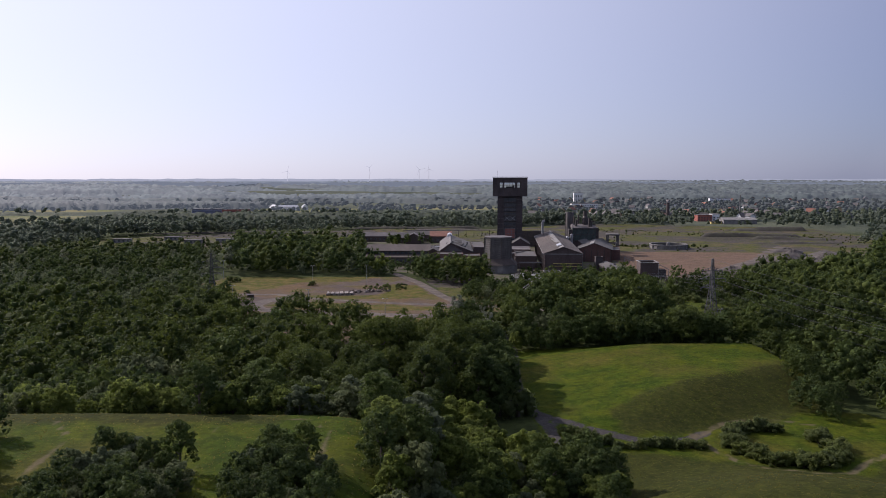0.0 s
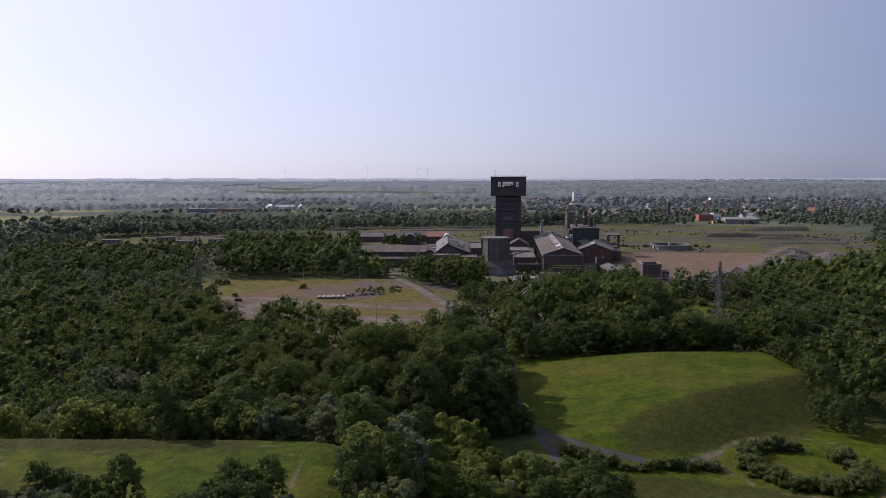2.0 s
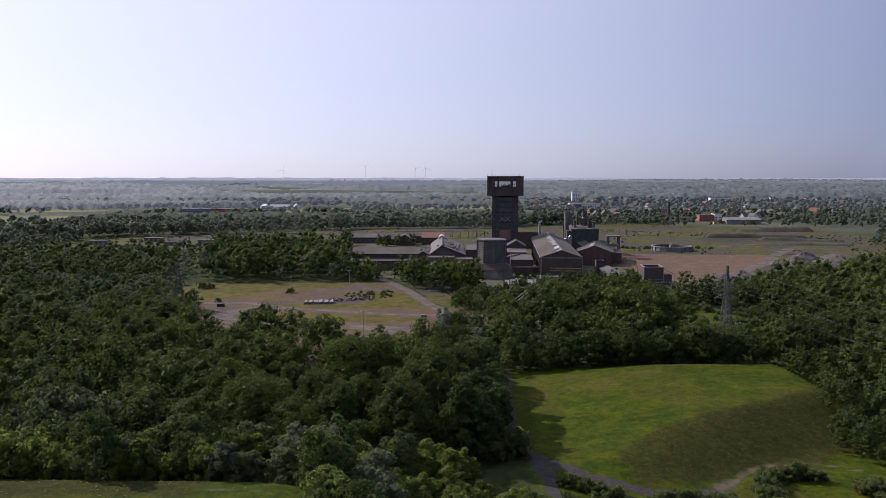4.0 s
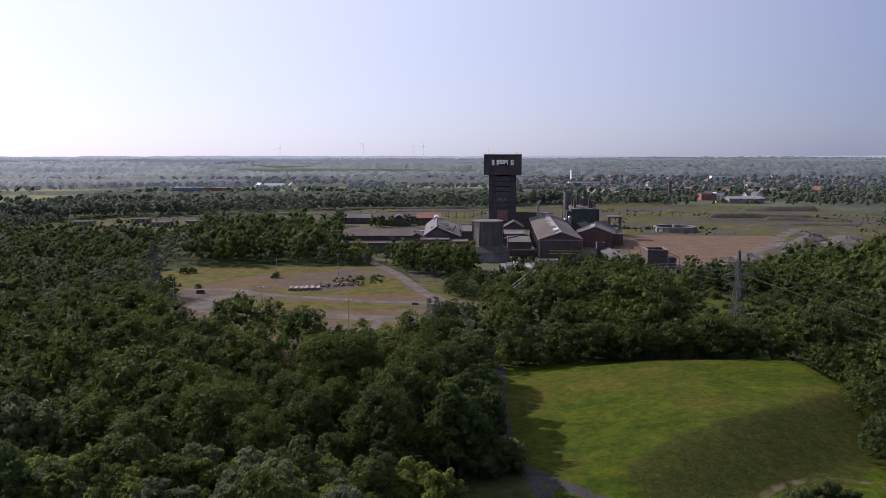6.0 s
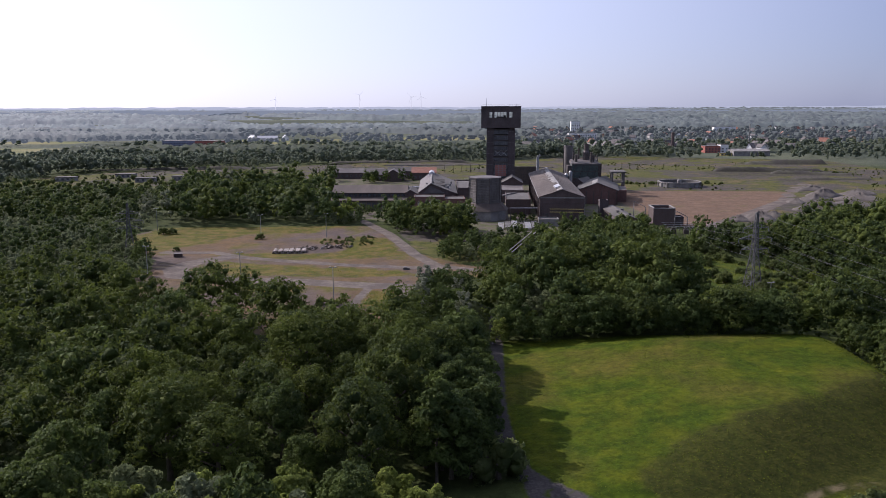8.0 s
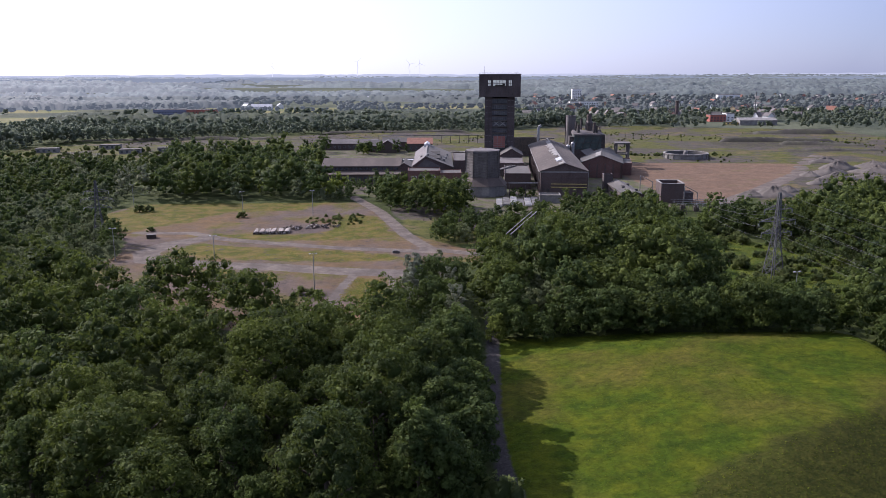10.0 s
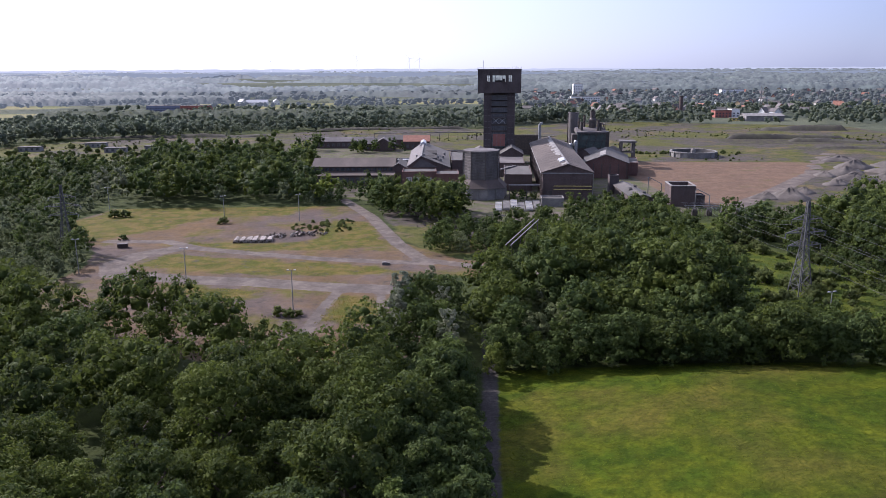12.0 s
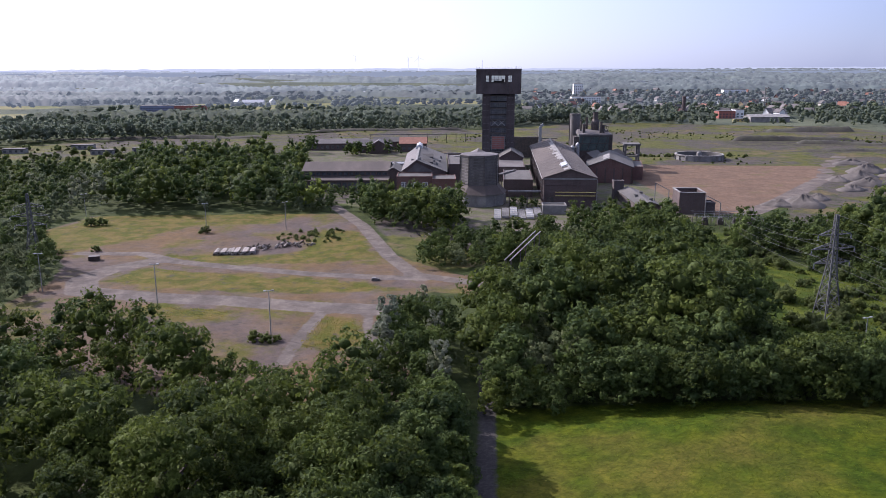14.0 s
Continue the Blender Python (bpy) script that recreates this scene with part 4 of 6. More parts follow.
flat_house("bunker_annexe", "small dark brick annexe beside the bunker", 132.6, 471, 5, 7, 4.0, "towerbrick", "roofdark")
fb = gable_house("pump_house", "long low pump house under a shallow grey roof", 105.2, 464, 9, 43, 4.4, 6.0, "brick", "roof", -1)
for x, y in ((-2, 16), (-1.6, 19), (2.4, 26), (2.2, 7)):
    part("roof_hatch", boxes((x - 0.7, x + 0.7, y, y + 1.3, 4.6, 6.5)), "darkconcrete", fb)
flat_house("pump_turret", "small dark brick turret with a flat cap", 101.6, 506, 4.6, 4.6, 8.6, "towerbrick", "roof", -1)



def pipe_bridge(x, y, rz, length, h, label="yellowed steel pipe bridge on trestles"):
    p = thing("pipe_bridge", label, "pipe bridge", x, y, 0, rz, "pipe bridges")
    for k in range(int(length / 8) + 1):
        bm = bmesh.new()
        strut(bm, (k * 8, -0.6, -0.5), (k * 8, -0.6, h), 0.3)
        strut(bm, (k * 8, 0.6, -0.5), (k * 8, 0.6, h), 0.3)
        strut(bm, (k * 8, -0.9, h - 0.4), (k * 8, 0.9, h - 0.4), 0.3)
        part("trestle", bm, "steel", p)
    for y_ in (-0.55, 0.55):
        bm = bmesh.new()
        strut(bm, (-0.5, y_, h), (length, y_, h), 0.6)
        part("pipe", bm, "slats", p)
    return p


pipe_bridge(48, 486, 0, 14, 7.5)
pipe_bridge(44, 530, 60, 26, 8.5)
pipe_bridge(20, 640, 4, 34, 8)
pipe_bridge(-40, 800, 3, 110, 7, "long steel pipe bridge across the waste ground")
pipe_bridge(66, 700, 5, 36, 12, "high steel conveyor bridge behind the hall")
conv = flat_house("conveyor_house", "dark raised conveyor house", 74, 690, 30, 6, 13, "steel", "roofdark")

# parked bundles and low roofs in front of the cooling tower
lot = thing("steel_stock", "rows of pale steel sections lying in the yard", "steel stock", 50, 468, 0, TURN)
for k in range(60):
    x, y, z = (k % 6) * 3.4 - 10, (k // 6) * 2.1 - 10, 0.2 + (k * 7 % 3) * 0.5
    bm = boxes((x, x + 3.0, y, y + 1.1, z - 0.2, z + 0.7))
    part("section", bm, "plaster" if k % 4 == 0 else ("galv", "concrete")[k % 2], lot)
flat_house("gate_house", "low grey flat-roofed gatehouse", 66, 470, 10, 8, 3.2, "concrete", "roof")


# ---- woods ----
def lobes_of(rng, R, H, n):
    """The rounded masses of a crown: centres and radii; crown base at z = 0."""
    out = [(0, 0, H * 0.45, R * 0.62), (0, 0, H * 0.68, R * 0.45)]
    spin = rng.uniform(0, 6.283)
    for k in range(n):
        a = spin + 2.39996 * k + rng.uniform(-0.5, 0.5)
        u = (k + 0.5) / n
        reach = R * math.sqrt(max(0.03, 1 - ((u - 0.30) / 0.72) ** 2)) * rng.uniform(0.56, 0.76)
        out.append((reach * math.cos(a), reach * math.sin(a), H * (0.10 + 0.78 * u) + rng.uniform(-0.05, 0.05) * H, R * rng.uniform(0.26, 0.38) * (1.2 if n < 10 else 1.0)))
    return np.array(out)


def ico(sub):
    bm = bmesh.new()
    bmesh.ops.create_icosphere(bm, subdivisions=sub, radius=1)
    bm.verts.ensure_lookup_table()
    V = np.array([v.co[:] for v in bm.verts])
    F = np.array([[v.index for v in f.verts] for f in bm.faces])
    bm.free()
    return V, F


ICO1 = ico(1)


def unit(v):
    return v / (np.linalg.norm(v, axis=1, keepdims=True) + 1e-9)


def crown(seed, R, H, nl, per, nleaf, size, inner=0.44, spread=0.4):
    """A crown: boughs, leaf clumps on their outer sides, loose leaves over the clumps. Corners, faces, which faces are soft."""
    rng = np.random.RandomState(seed)
    L = lobes_of(rng, R, H, nl)
    iv, jf = ICO1
    body = L[:, None, :3] + iv[None] * (L[:, 3:4] * inner * (1 + 0.26 * rng.standard_normal((len(L), len(iv))).clip(-1.5, 1.5)))[:, :, None] * (1, 1, 0.88)
    nb = len(L) * len(jf)
    C, rc = L[:, :3], L[:, 3]
    out = unit(np.c_[C[:, :2], C[:, 2] - H * 0.3])
    if per:
        k = np.repeat(np.arange(len(L)), per)
        d = unit(rng.standard_normal((len(k), 3)) + out[k] * 0.9 + (0, 0, 0.35))
        c = C[k] + d * rc[k][:, None] * 0.80
        deep = np.zeros(len(k), bool)
        for j in range(len(L)):
            deep |= (k != j) & (np.linalg.norm(c - L[j, :3], axis=1) < L[j, 3] * 0.74)
        k, d = k[~deep], d[~deep]
        C, out = np.concatenate([c[~deep], C]), np.concatenate([unit(d + (0, 0, 0.3)), out])
        rc = np.concatenate([rc[k] * rng.uniform(0.26, 0.50, len(k)), rc * 0.78])
    share = rc ** 2 * np.where(np.arange(len(C)) < len(C) - len(L), 1.0, 0.42)
    k = rng.choice(len(C), nleaf, p=share / share.sum())
    d = unit(rng.standard_normal((nleaf, 3)) + out[k] * 0.8)
    p = C[k] + d * rc[k][:, None] * rng.uniform(0.8, 1.22, (nleaf, 1)) * (1, 1, 0.85)
    n = unit(d + spread * rng.standard_normal(p.shape))
    t = unit(np.cross(n, rng.standard_normal(p.shape)))
    b = np.cross(n, t)
    s = size * rng.uniform(0.55, 1.35, (nleaf, 1))
    leaf = np.stack([p - t * s * 0.9 + n * s * 0.1, p + t * s * 0.7 - b * s * 0.62, p + t * s * 0.6 + b * s * 0.62 - n * s * 0.1], 1)
    V = np.concatenate([body.reshape(-1, 3), leaf.reshape(-1, 3)])
    F = np.concatenate([(jf[None] + (np.arange(len(L)) * len(iv))[:, None, None]).reshape(-1, 3), np.arange(nleaf * 3).reshape(-1, 3) + len(L) * len(iv)])
    return V, F, np.arange(len(F)) < nb


def trunk_bm(h, r, seed, reach):
    rng = random.Random(seed)
    bm = bmesh.new()
    prof = [(r * 1.35, -0.4), (r, 0.6), (r * 0.8, h * 0.5), (r * 0.45, h)]
    ring(bm, prof, 8)
    for k in range(5):
        a, z = rng.uniform(0, 6.28), h * rng.uniform(0.45, 0.9)
        strut(bm, (0, 0, z), (reach * math.cos(a), reach * math.sin(a), z + reach * rng.uniform(0.5, 0.9)), r * 0.5)
    return bm


KINDS = {  # leaf, label, crown radius, crown height, trunk, lobes
    "oak": ("oak", "broad dark green leafy tree in the wood", 5.6, 11.0, 4.0, 26),
    "ash": ("ash", "mid-green rounded leafy tree at the wood's edge", 4.4, 10.5, 3.0, 24),
    "lime": ("lime", "fresh yellow-green leafy tree at the wood's edge", 3.4, 7.6, 1.2, 14),
    "poplar": ("ash", "tall slender green tree beside the path", 3.0, 15.0, 3.0, 28),
    "aspen": ("aspen", "tall pale silvery aspen beside the path", 3.0, 13.5, 3.0, 26),
    "willow": ("willow", "silvery grey-green willow among darker trees", 3.4, 7.8, 1.2, 14),
    "bush": ("scrub", "low dense green bush", 2.1, 2.5, 0.2, 8),
}
MODELS = {}


def tree_model(kind, v, per=8, leaves=3600, size=0.2):
    """One tree of a kind, built once: its trunk and crown meshes."""
    if (kind, v, leaves) not in MODELS:
        leaf, label, R, H, stem, nl = KINDS[kind]
        V, F, soft = crown(hash_of(kind) + v, R, H, nl, per, leaves, size, 0.8 if kind == "bush" else 0.44)
        V[:, 2] += stem * 0.7
        small = kind == "bush"
        t = thing("bush" if small else "tree", label, "bush" if small else "tree", 0, -500 - 20 * len(MODELS), 0, 0, "bushes" if small else "woodland trees")
        part("trunk", trunk_bm(stem + H * 0.45, 0.06 * R + 0.06, v, R * 0.5), "bark", t)
        quads("crown", V, F, leaf, t, "", soft)
        MODELS[kind, v, leaves] = t
    return MODELS[kind, v, leaves]


def hash_of(word):
    return sum(ord(ch) * (i + 3) for i, ch in enumerate(word)) % 1000


def scatter(poly, gap, rng, jitter=0.45):
    """Uneven rows of points in a polygon."""
    p = np.array(poly)
    lo, hi = p.min(0), p.max(0)
    nx, ny = int((hi[0] - lo[0]) / gap) + 1, int((hi[1] - lo[1]) / (gap * 0.87)) + 1
    X, Y = np.meshgrid(np.arange(nx), np.arange(ny))
    x = lo[0] + (X + (Y % 2) * 0.5) * gap + rng.uniform(-jitter, jitter, X.shape) * gap
    y = lo[1] + Y * gap * 0.87 + rng.uniform(-jitter, jitter, X.shape) * gap
    x, y = x.ravel(), y.ravel()
    ok = inside(x, y, poly) > 0
    return np.stack([x[ok], y[ok]], -1)


# plan of the woods: outline, spacing, kinds with their weights, height factor
WOODS = [
    ([(-230, 196), (-130, 204), (-80, 200), (-34, 192), (-12, 186), (6, 184), (12, 200), (12, 270), (3, 275), (-4, 278), (-12, 287), (-18, 278), (-30, 276), (-37, 287), (-48, 296), (-62, 304), (-76, 309), (-108, 327), (-230, 350)], 11.2, {"oak": 8, "ash": 3}, 1.12),
    ([(3, 276), (16, 264), (18.5, 318), (9, 322), (5, 304)], 5.4, {"ash": 6, "poplar": 1, "aspen": 1}, 0.86),
    ([(8, 194), (15.4, 200), (17.6, 214), (18.8, 268), (10, 268), (7, 215)], 4.0, {"ash": 6, "poplar": 1, "lime": 1}, 1.0),
    ([(-125, 146), (-60, 143), (-30, 142), (-17, 146), (-17, 156), (-60, 158), (-125, 160)], 3.5, {"lime": 5, "willow": 3, "ash": 2}, 0.74),
    ([(-125, 160), (-60, 158), (-17, 156), (-16, 174), (-80, 182), (-125, 184)], 4.6, {"lime": 5, "willow": 4, "ash": 2}, 1.1),
    ([(-84, 194), (-70, 194), (-68, 204), (-84, 204)], 5.0, {"willow": 1}, 1.6),
    ([(-15, 150), (-12, 124), (-7, 96), (14, 100), (19, 140), (18, 162), (14, 182), (-14, 186), (-20, 170)], 6.2, {"ash": 1, "lime": 9, "willow": 2}, 1.0),
    ([(-54, 110), (-51, 88), (-37, 88), (-34, 104), (-39, 112), (-47, 114)], 2.9, {"willow": 5, "ash": 4}, 0.46),
    ([(-30, 114), (-28, 90), (-16, 88), (-15, 108), (-22, 116)], 3.0, {"willow": 2, "ash": 4, "lime": 1}, 0.42),
    ([(-84, 128), (-80, 84), (-62, 84), (-64, 108), (-74, 128)], 4.0, {"ash": 1}, 0.45),
    ([(-250, 360), (-100, 345), (-94, 352), (-102, 372), (-116, 402), (-140, 430), (-136, 470), (-250, 480)], 6.6, {"ash": 3, "willow": 8}, 0.72),
    ([(-320, 480), (-140, 476), (-178, 620), (-320, 606)], 9.0, {"ash": 5, "oak": 2, "willow": 5, "aspen": 1}, 0.86),
    ([(-136, 476), (-94, 484), (-34, 482), (-36, 500), (-58, 524), (-60, 600), (-96, 664), (-172, 640)], 9.0, {"ash": 6, "oak": 2, "willow": 4, "lime": 3, "aspen": 1}, 1.22),
    ([(-24, 500), (-18, 470), (-8, 446), (-2, 460), (0, 490), (-6, 505)], 6.0, {"ash": 2, "lime": 1}, 0.5),
    ([(-22, 480), (-6, 446), (4, 428), (22, 430), (27, 444), (22, 464), (6, 476), (-10, 488)], 6.6, {"oak": 3, "ash": 4, "lime": 2}, 1.0),
    ([(10, 376), (36, 374), (46, 400), (42, 418), (30, 412), (16, 410), (9, 396)], 5.0, {"ash": 3, "lime": 2, "willow": 1}, 0.66),
    ([(-46, 478), (-34, 474), (-28, 486), (-36, 500), (-50, 500)], 5.0, {"ash": 2, "willow": 2}, 0.5),
    ([(76, 438), (112, 438), (112, 460), (84, 462)], 6.0, {"oak": 2, "ash": 3}, 0.62),
    ([(26, 281), (84, 277), (86, 300), (90, 332), (72, 338), (48, 342), (28, 338), (25, 300)], 8.2, {"oak": 5, "ash": 5, "willow": 1}, 1.02),
    ([(30, 376), (103, 380), (106, 400), (108, 430), (100, 440), (74, 440), (52, 428), (46, 404)], 7.4, {"oak": 4, "ash": 6, "willow": 1}, 0.76),
    ([(17, 142), (30, 122), (35, 144), (32, 158), (21, 170), (17, 168)], 4.6, {"ash": 2, "lime": 5}, 0.74),
    ([(25, 275), (60, 272), (108, 266), (108, 276), (25, 282)], 4.2, {"ash": 6, "oak": 1, "lime": 1}, 0.72),
    ([(108, 200), (116, 176), (220, 180), (260, 300), (262, 500), (240, 486), (200, 448), (175, 424), (160, 404), (146, 384), (142, 350), (136, 310), (114, 284), (110, 262), (114, 240)], 9.8, {"oak": 9, "ash": 2}, 1.12),
    ([(112, 280), (136, 296), (148, 330), (138, 334), (120, 300)], 5.0, {"ash": 4, "lime": 1, "willow": 1}, 0.42),
    ([(134, 336), (150, 336), (146, 380), (154, 420), (150, 432), (138, 400), (128, 372)], 5.4, {"ash": 4, "lime": 1}, 0.45),
    ([(50, 352), (92, 346), (100, 372), (50, 372)], 6.0, {"ash": 4, "lime": 1}, 0.42),
    ([(98, 345), (106, 380), (112, 420), (106, 430), (102, 390)], 5.2, {"ash": 4, "lime": 1}, 0.5),
    ([(46, 474), (62, 470), (64, 484), (58, 500), (48, 498)], 5.0, {"ash": 2, "lime": 1}, 0.4),
    ([(-60, 500), (-36, 506), (-24, 512), (-30, 528), (-56, 528)], 6.0, {"ash": 3, "willow": 1}, 0.5),
    ([(-52, 700), (-12, 700), (-10, 716), (-50, 712)], 9.0, {"ash": 1}, 0.8),
    ([(-92, 690), (-84, 690), (-70, 730), (-92, 740)], 9.0, {"ash": 1, "lime": 1}, 0.9),
    ([(-50, 702), (-40, 702), (-40, 718), (-50, 718)], 6.0, {"lime": 1, "ash": 1}, 0.7),
    ([(92, 200), (102, 192), (118, 236), (116, 272), (108, 266), (107, 242), (100, 220)], 5.0, {"ash": 6, "oak": 3, "lime": 1}, 0.55),
    ([(262, 500), (300, 540), (330, 600), (400, 700), (460, 640), (300, 380), (262, 380)], 11.0, {"oak": 4, "ash": 4}, 0.95),
    ([(114, 397), (122, 389), (140, 381), (150, 385), (168, 404), (160, 416), (140, 404), (118, 406)], 6.4, {"ash": 5, "oak": 1, "willow": 1}, 0.98),
    ([(84, 277), (108, 275), (110, 290), (88, 298)], 5.0, {"ash": 5, "lime": 1}, 0.64),
]
rngT = np.random.RandomState(11)
every_tree = []
for poly, gap, kinds, hf in WOODS:
    pts = scatter(poly, gap, rngT, 0.32)
    names_ = list(kinds)
    pick = rngT.choice(len(names_), len(pts), p=np.array(list(kinds.values()), float) / sum(kinds.values()))
    for (x, y), k in zip(pts, pick):
        if abs(x - 4) > 0.567 * y + 14 or (38 < x < 63 and 456 < y < 482):
            continue
        tall = 1 + 0.5 * math.exp(-((x - 66) / 34) ** 4 - ((y - 312) / 30) ** 2)  # the wood is highest behind the mound
        every_tree.append((names_[k], x, y, hf * tall * rngT.uniform(0.72, 1.34), rngT.uniform(0, 360)))


for kind, x, y, s in (("aspen", 5.5, 297, 1.14), ("aspen", 5.0, 287, 1.05), ("ash", 12.5, 292, 0.95), ("aspen", 15.5, 262, 0.85), ("ash", 14.5, 244, 0.95), ("aspen", 13.5, 230, 0.7)):
    every_tree.append((kind, x, y, s, 37.0 * x))


def nearness(row):
    """How near the flight passes a tree."""
    return max(100 + 0.15 * abs(row[2] - 235), math.hypot(row[1] - 15, row[2] - 140), abs(row[1] - 8) * 2.03) - 0.06 * row[3]


every_tree.sort(key=nearness)
near_list, mid_list = every_tree[:290], every_tree[290:]
first = {}
for i, (kind, x, y, s, a) in enumerate(near_list):
    v = i % 3
    rich = i < 120
    t = tree_model(kind, v, *((9, 5600, 0.25) if rich else (7, 3000, 0.32)))
    m = pose(x, y, float(land(x, y)) - 0.1, 0, 0, a)
    if (kind, v, rich) not in first:
        first[kind, v, rich] = t
        t.matrix_world = m
        t.scale = (s, s, s)
    else:
        c = copy_thing(t, m)
        c.scale = (s, s, s * (0.92 + 0.16 * (i * 7 % 10) / 10))


def wood_stuff(name, rows, label, nlobe, per, nleaf, size, inner, leaf_of=None, tallest=9.0, kind_="stuff"):
    """Many trees as one joined mesh a leaf kind."""
    groups = {}
    for kind, x, y, s, a in rows:
        groups.setdefault(kind if leaf_of is None else leaf_of, []).append((kind, x, y, s, a))
    for leaf, items in groups.items():
        temps = {}
        zs = land(np.array([r[1] for r in items]), np.array([r[2] for r in items]))
        V, F, S, base = [], [], [], 0
        for i, (kind, x, y, s, a) in enumerate(items):
            key = kind, i % 5
            if key not in temps:
                _, _, R, H, stem, nl = KINDS[kind]
                tv, tf, soft = crown(hash_of(kind) + 50 + i % 5, R, H, nlobe, per, nleaf, size, inner, 0.32)
                tv[:, 2] += stem * 0.6
                temps[key] = tv, tf, soft
            tv, tf, soft = temps[key]
            ca, sa = math.cos(radians(a)) * s, math.sin(radians(a)) * s
            V.append(np.stack([tv[:, 0] * ca - tv[:, 1] * sa + x, tv[:, 0] * sa + tv[:, 1] * ca + y, tv[:, 2] * min(s, tallest) + zs[i] - 0.3], -1))
            F.append(tf + base)
            S.append(soft)
            base += len(tv)
        mat = KINDS[leaf][0] if leaf in KINDS else leaf
        ob = quads(name, np.concatenate(V), np.concatenate(F), mat, None, "", np.concatenate(S))
        tagged(ob, label, "woodland", kind=kind_)


wood_stuff("woodland", [r for r in mid_list if nearness(r) < 200], "dense leafy woodland of rounded crowns", 16, 6, 1250, 0.36, 0.46)
wood_stuff("woodland", [r for r in mid_list if 200 <= nearness(r) < 300], "dense leafy woodland seen from above", 12, 4, 560, 0.44, 0.5)
wood_stuff("woodland", [r for r in mid_list if nearness(r) >= 300], "leafy woodland around the works", 8, 3, 250, 0.46, 0.6)

# country beyond: hedges, copses and woods out to the horizon
FARWOODS = [
    ([(-420, 780), (-330, 800), (-120, 906), (60, 940), (60, 985), (-130, 985), (-430, 930)], 9, 1.0),
    ([(60, 950), (150, 1020), (230, 1046), (285, 1020), (290, 1056), (60, 1040)], 9, 1.05),
    ([(-520, 700), (-330, 690), (-330, 780), (-420, 830), (-560, 860)], 10, 1.1),
    ([(-420, 480), (-330, 490), (-320, 660), (-520, 680)], 11, 1.0),
    ([(370, 700), (460, 650), (640, 800), (620, 900), (440, 800)], 11, 1.0),
    ([(-100, 985), (70, 985), (90, 1110), (-60, 1140), (-140, 1060)], 12, 1.0),
]
far_list = []
for poly, gap, hf in FARWOODS:
    for x, y in scatter(poly, gap, rngT):
        if abs(x - 4) > 0.57 * y + 26:
            continue
        far_list.append((("oak", "ash")[int(rngT.rand() * 2)], x, y, hf * rngT.uniform(0.5, 1.15) * (1 + 0.7 * float(lumps(x, y, 16, 40))), rngT.uniform(0, 360)))
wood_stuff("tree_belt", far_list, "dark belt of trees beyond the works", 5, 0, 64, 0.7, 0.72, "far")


def open_strip(x, y):
    return np.max([inside(x, y, p) for p in STRIPS], axis=0) > -6


far2 = []
OPEN_PLOTS = ((325, 440, 985, 1120), (296, 340, 1770, 1860), (-325, -255, 1390, 1480), (-420, -318, 1255, 1310), (250, 295, 1400, 1495))
d = 1000.0
while d < 1900:
    gap = 13 + (d - 1000) * 0.020
    n = int(d * 1.25 / gap)
    x = (np.arange(n) / n - 0.5) * d * 1.28 + rngT.uniform(-gap, gap, n) * 0.5
    y = np.sqrt(np.maximum(d * d - x * x * 0.4, 1)) + rngT.uniform(-gap, gap, n)
    cover = 0.22 + lumps(x * 0.6, y, 60, 21) + 0.6 * lumps(x * 0.4, y, 200, 22) + 0.55 * smooth(0.02, 0.2, x / d) + (d - 1000) / 8000
    ok = (cover > 0.03) & ~open_strip(x, y)
    for cx0, cx1, cy0, cy1 in OPEN_PLOTS:
        ok &= ~((x > cx0) & (x < cx1) & (y > cy0) & (y < cy1))
    s_ = rngT.uniform(0.6, 1.25, n) * (gap / 12) ** 0.7 * (1 - 0.15 * smooth(0.08, 0.16, x / d))
    a_ = rngT.uniform(0, 360, n)
    for k in np.nonzero(ok)[0]:
        far2.append((("oak", "ash")[k % 2], x[k], y[k], s_[k], a_[k]))
    d += gap * 1.15
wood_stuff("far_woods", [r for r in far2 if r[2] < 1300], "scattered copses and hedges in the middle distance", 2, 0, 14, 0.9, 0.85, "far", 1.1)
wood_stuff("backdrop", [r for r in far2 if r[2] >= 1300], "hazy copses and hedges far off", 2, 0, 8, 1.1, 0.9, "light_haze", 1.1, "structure")


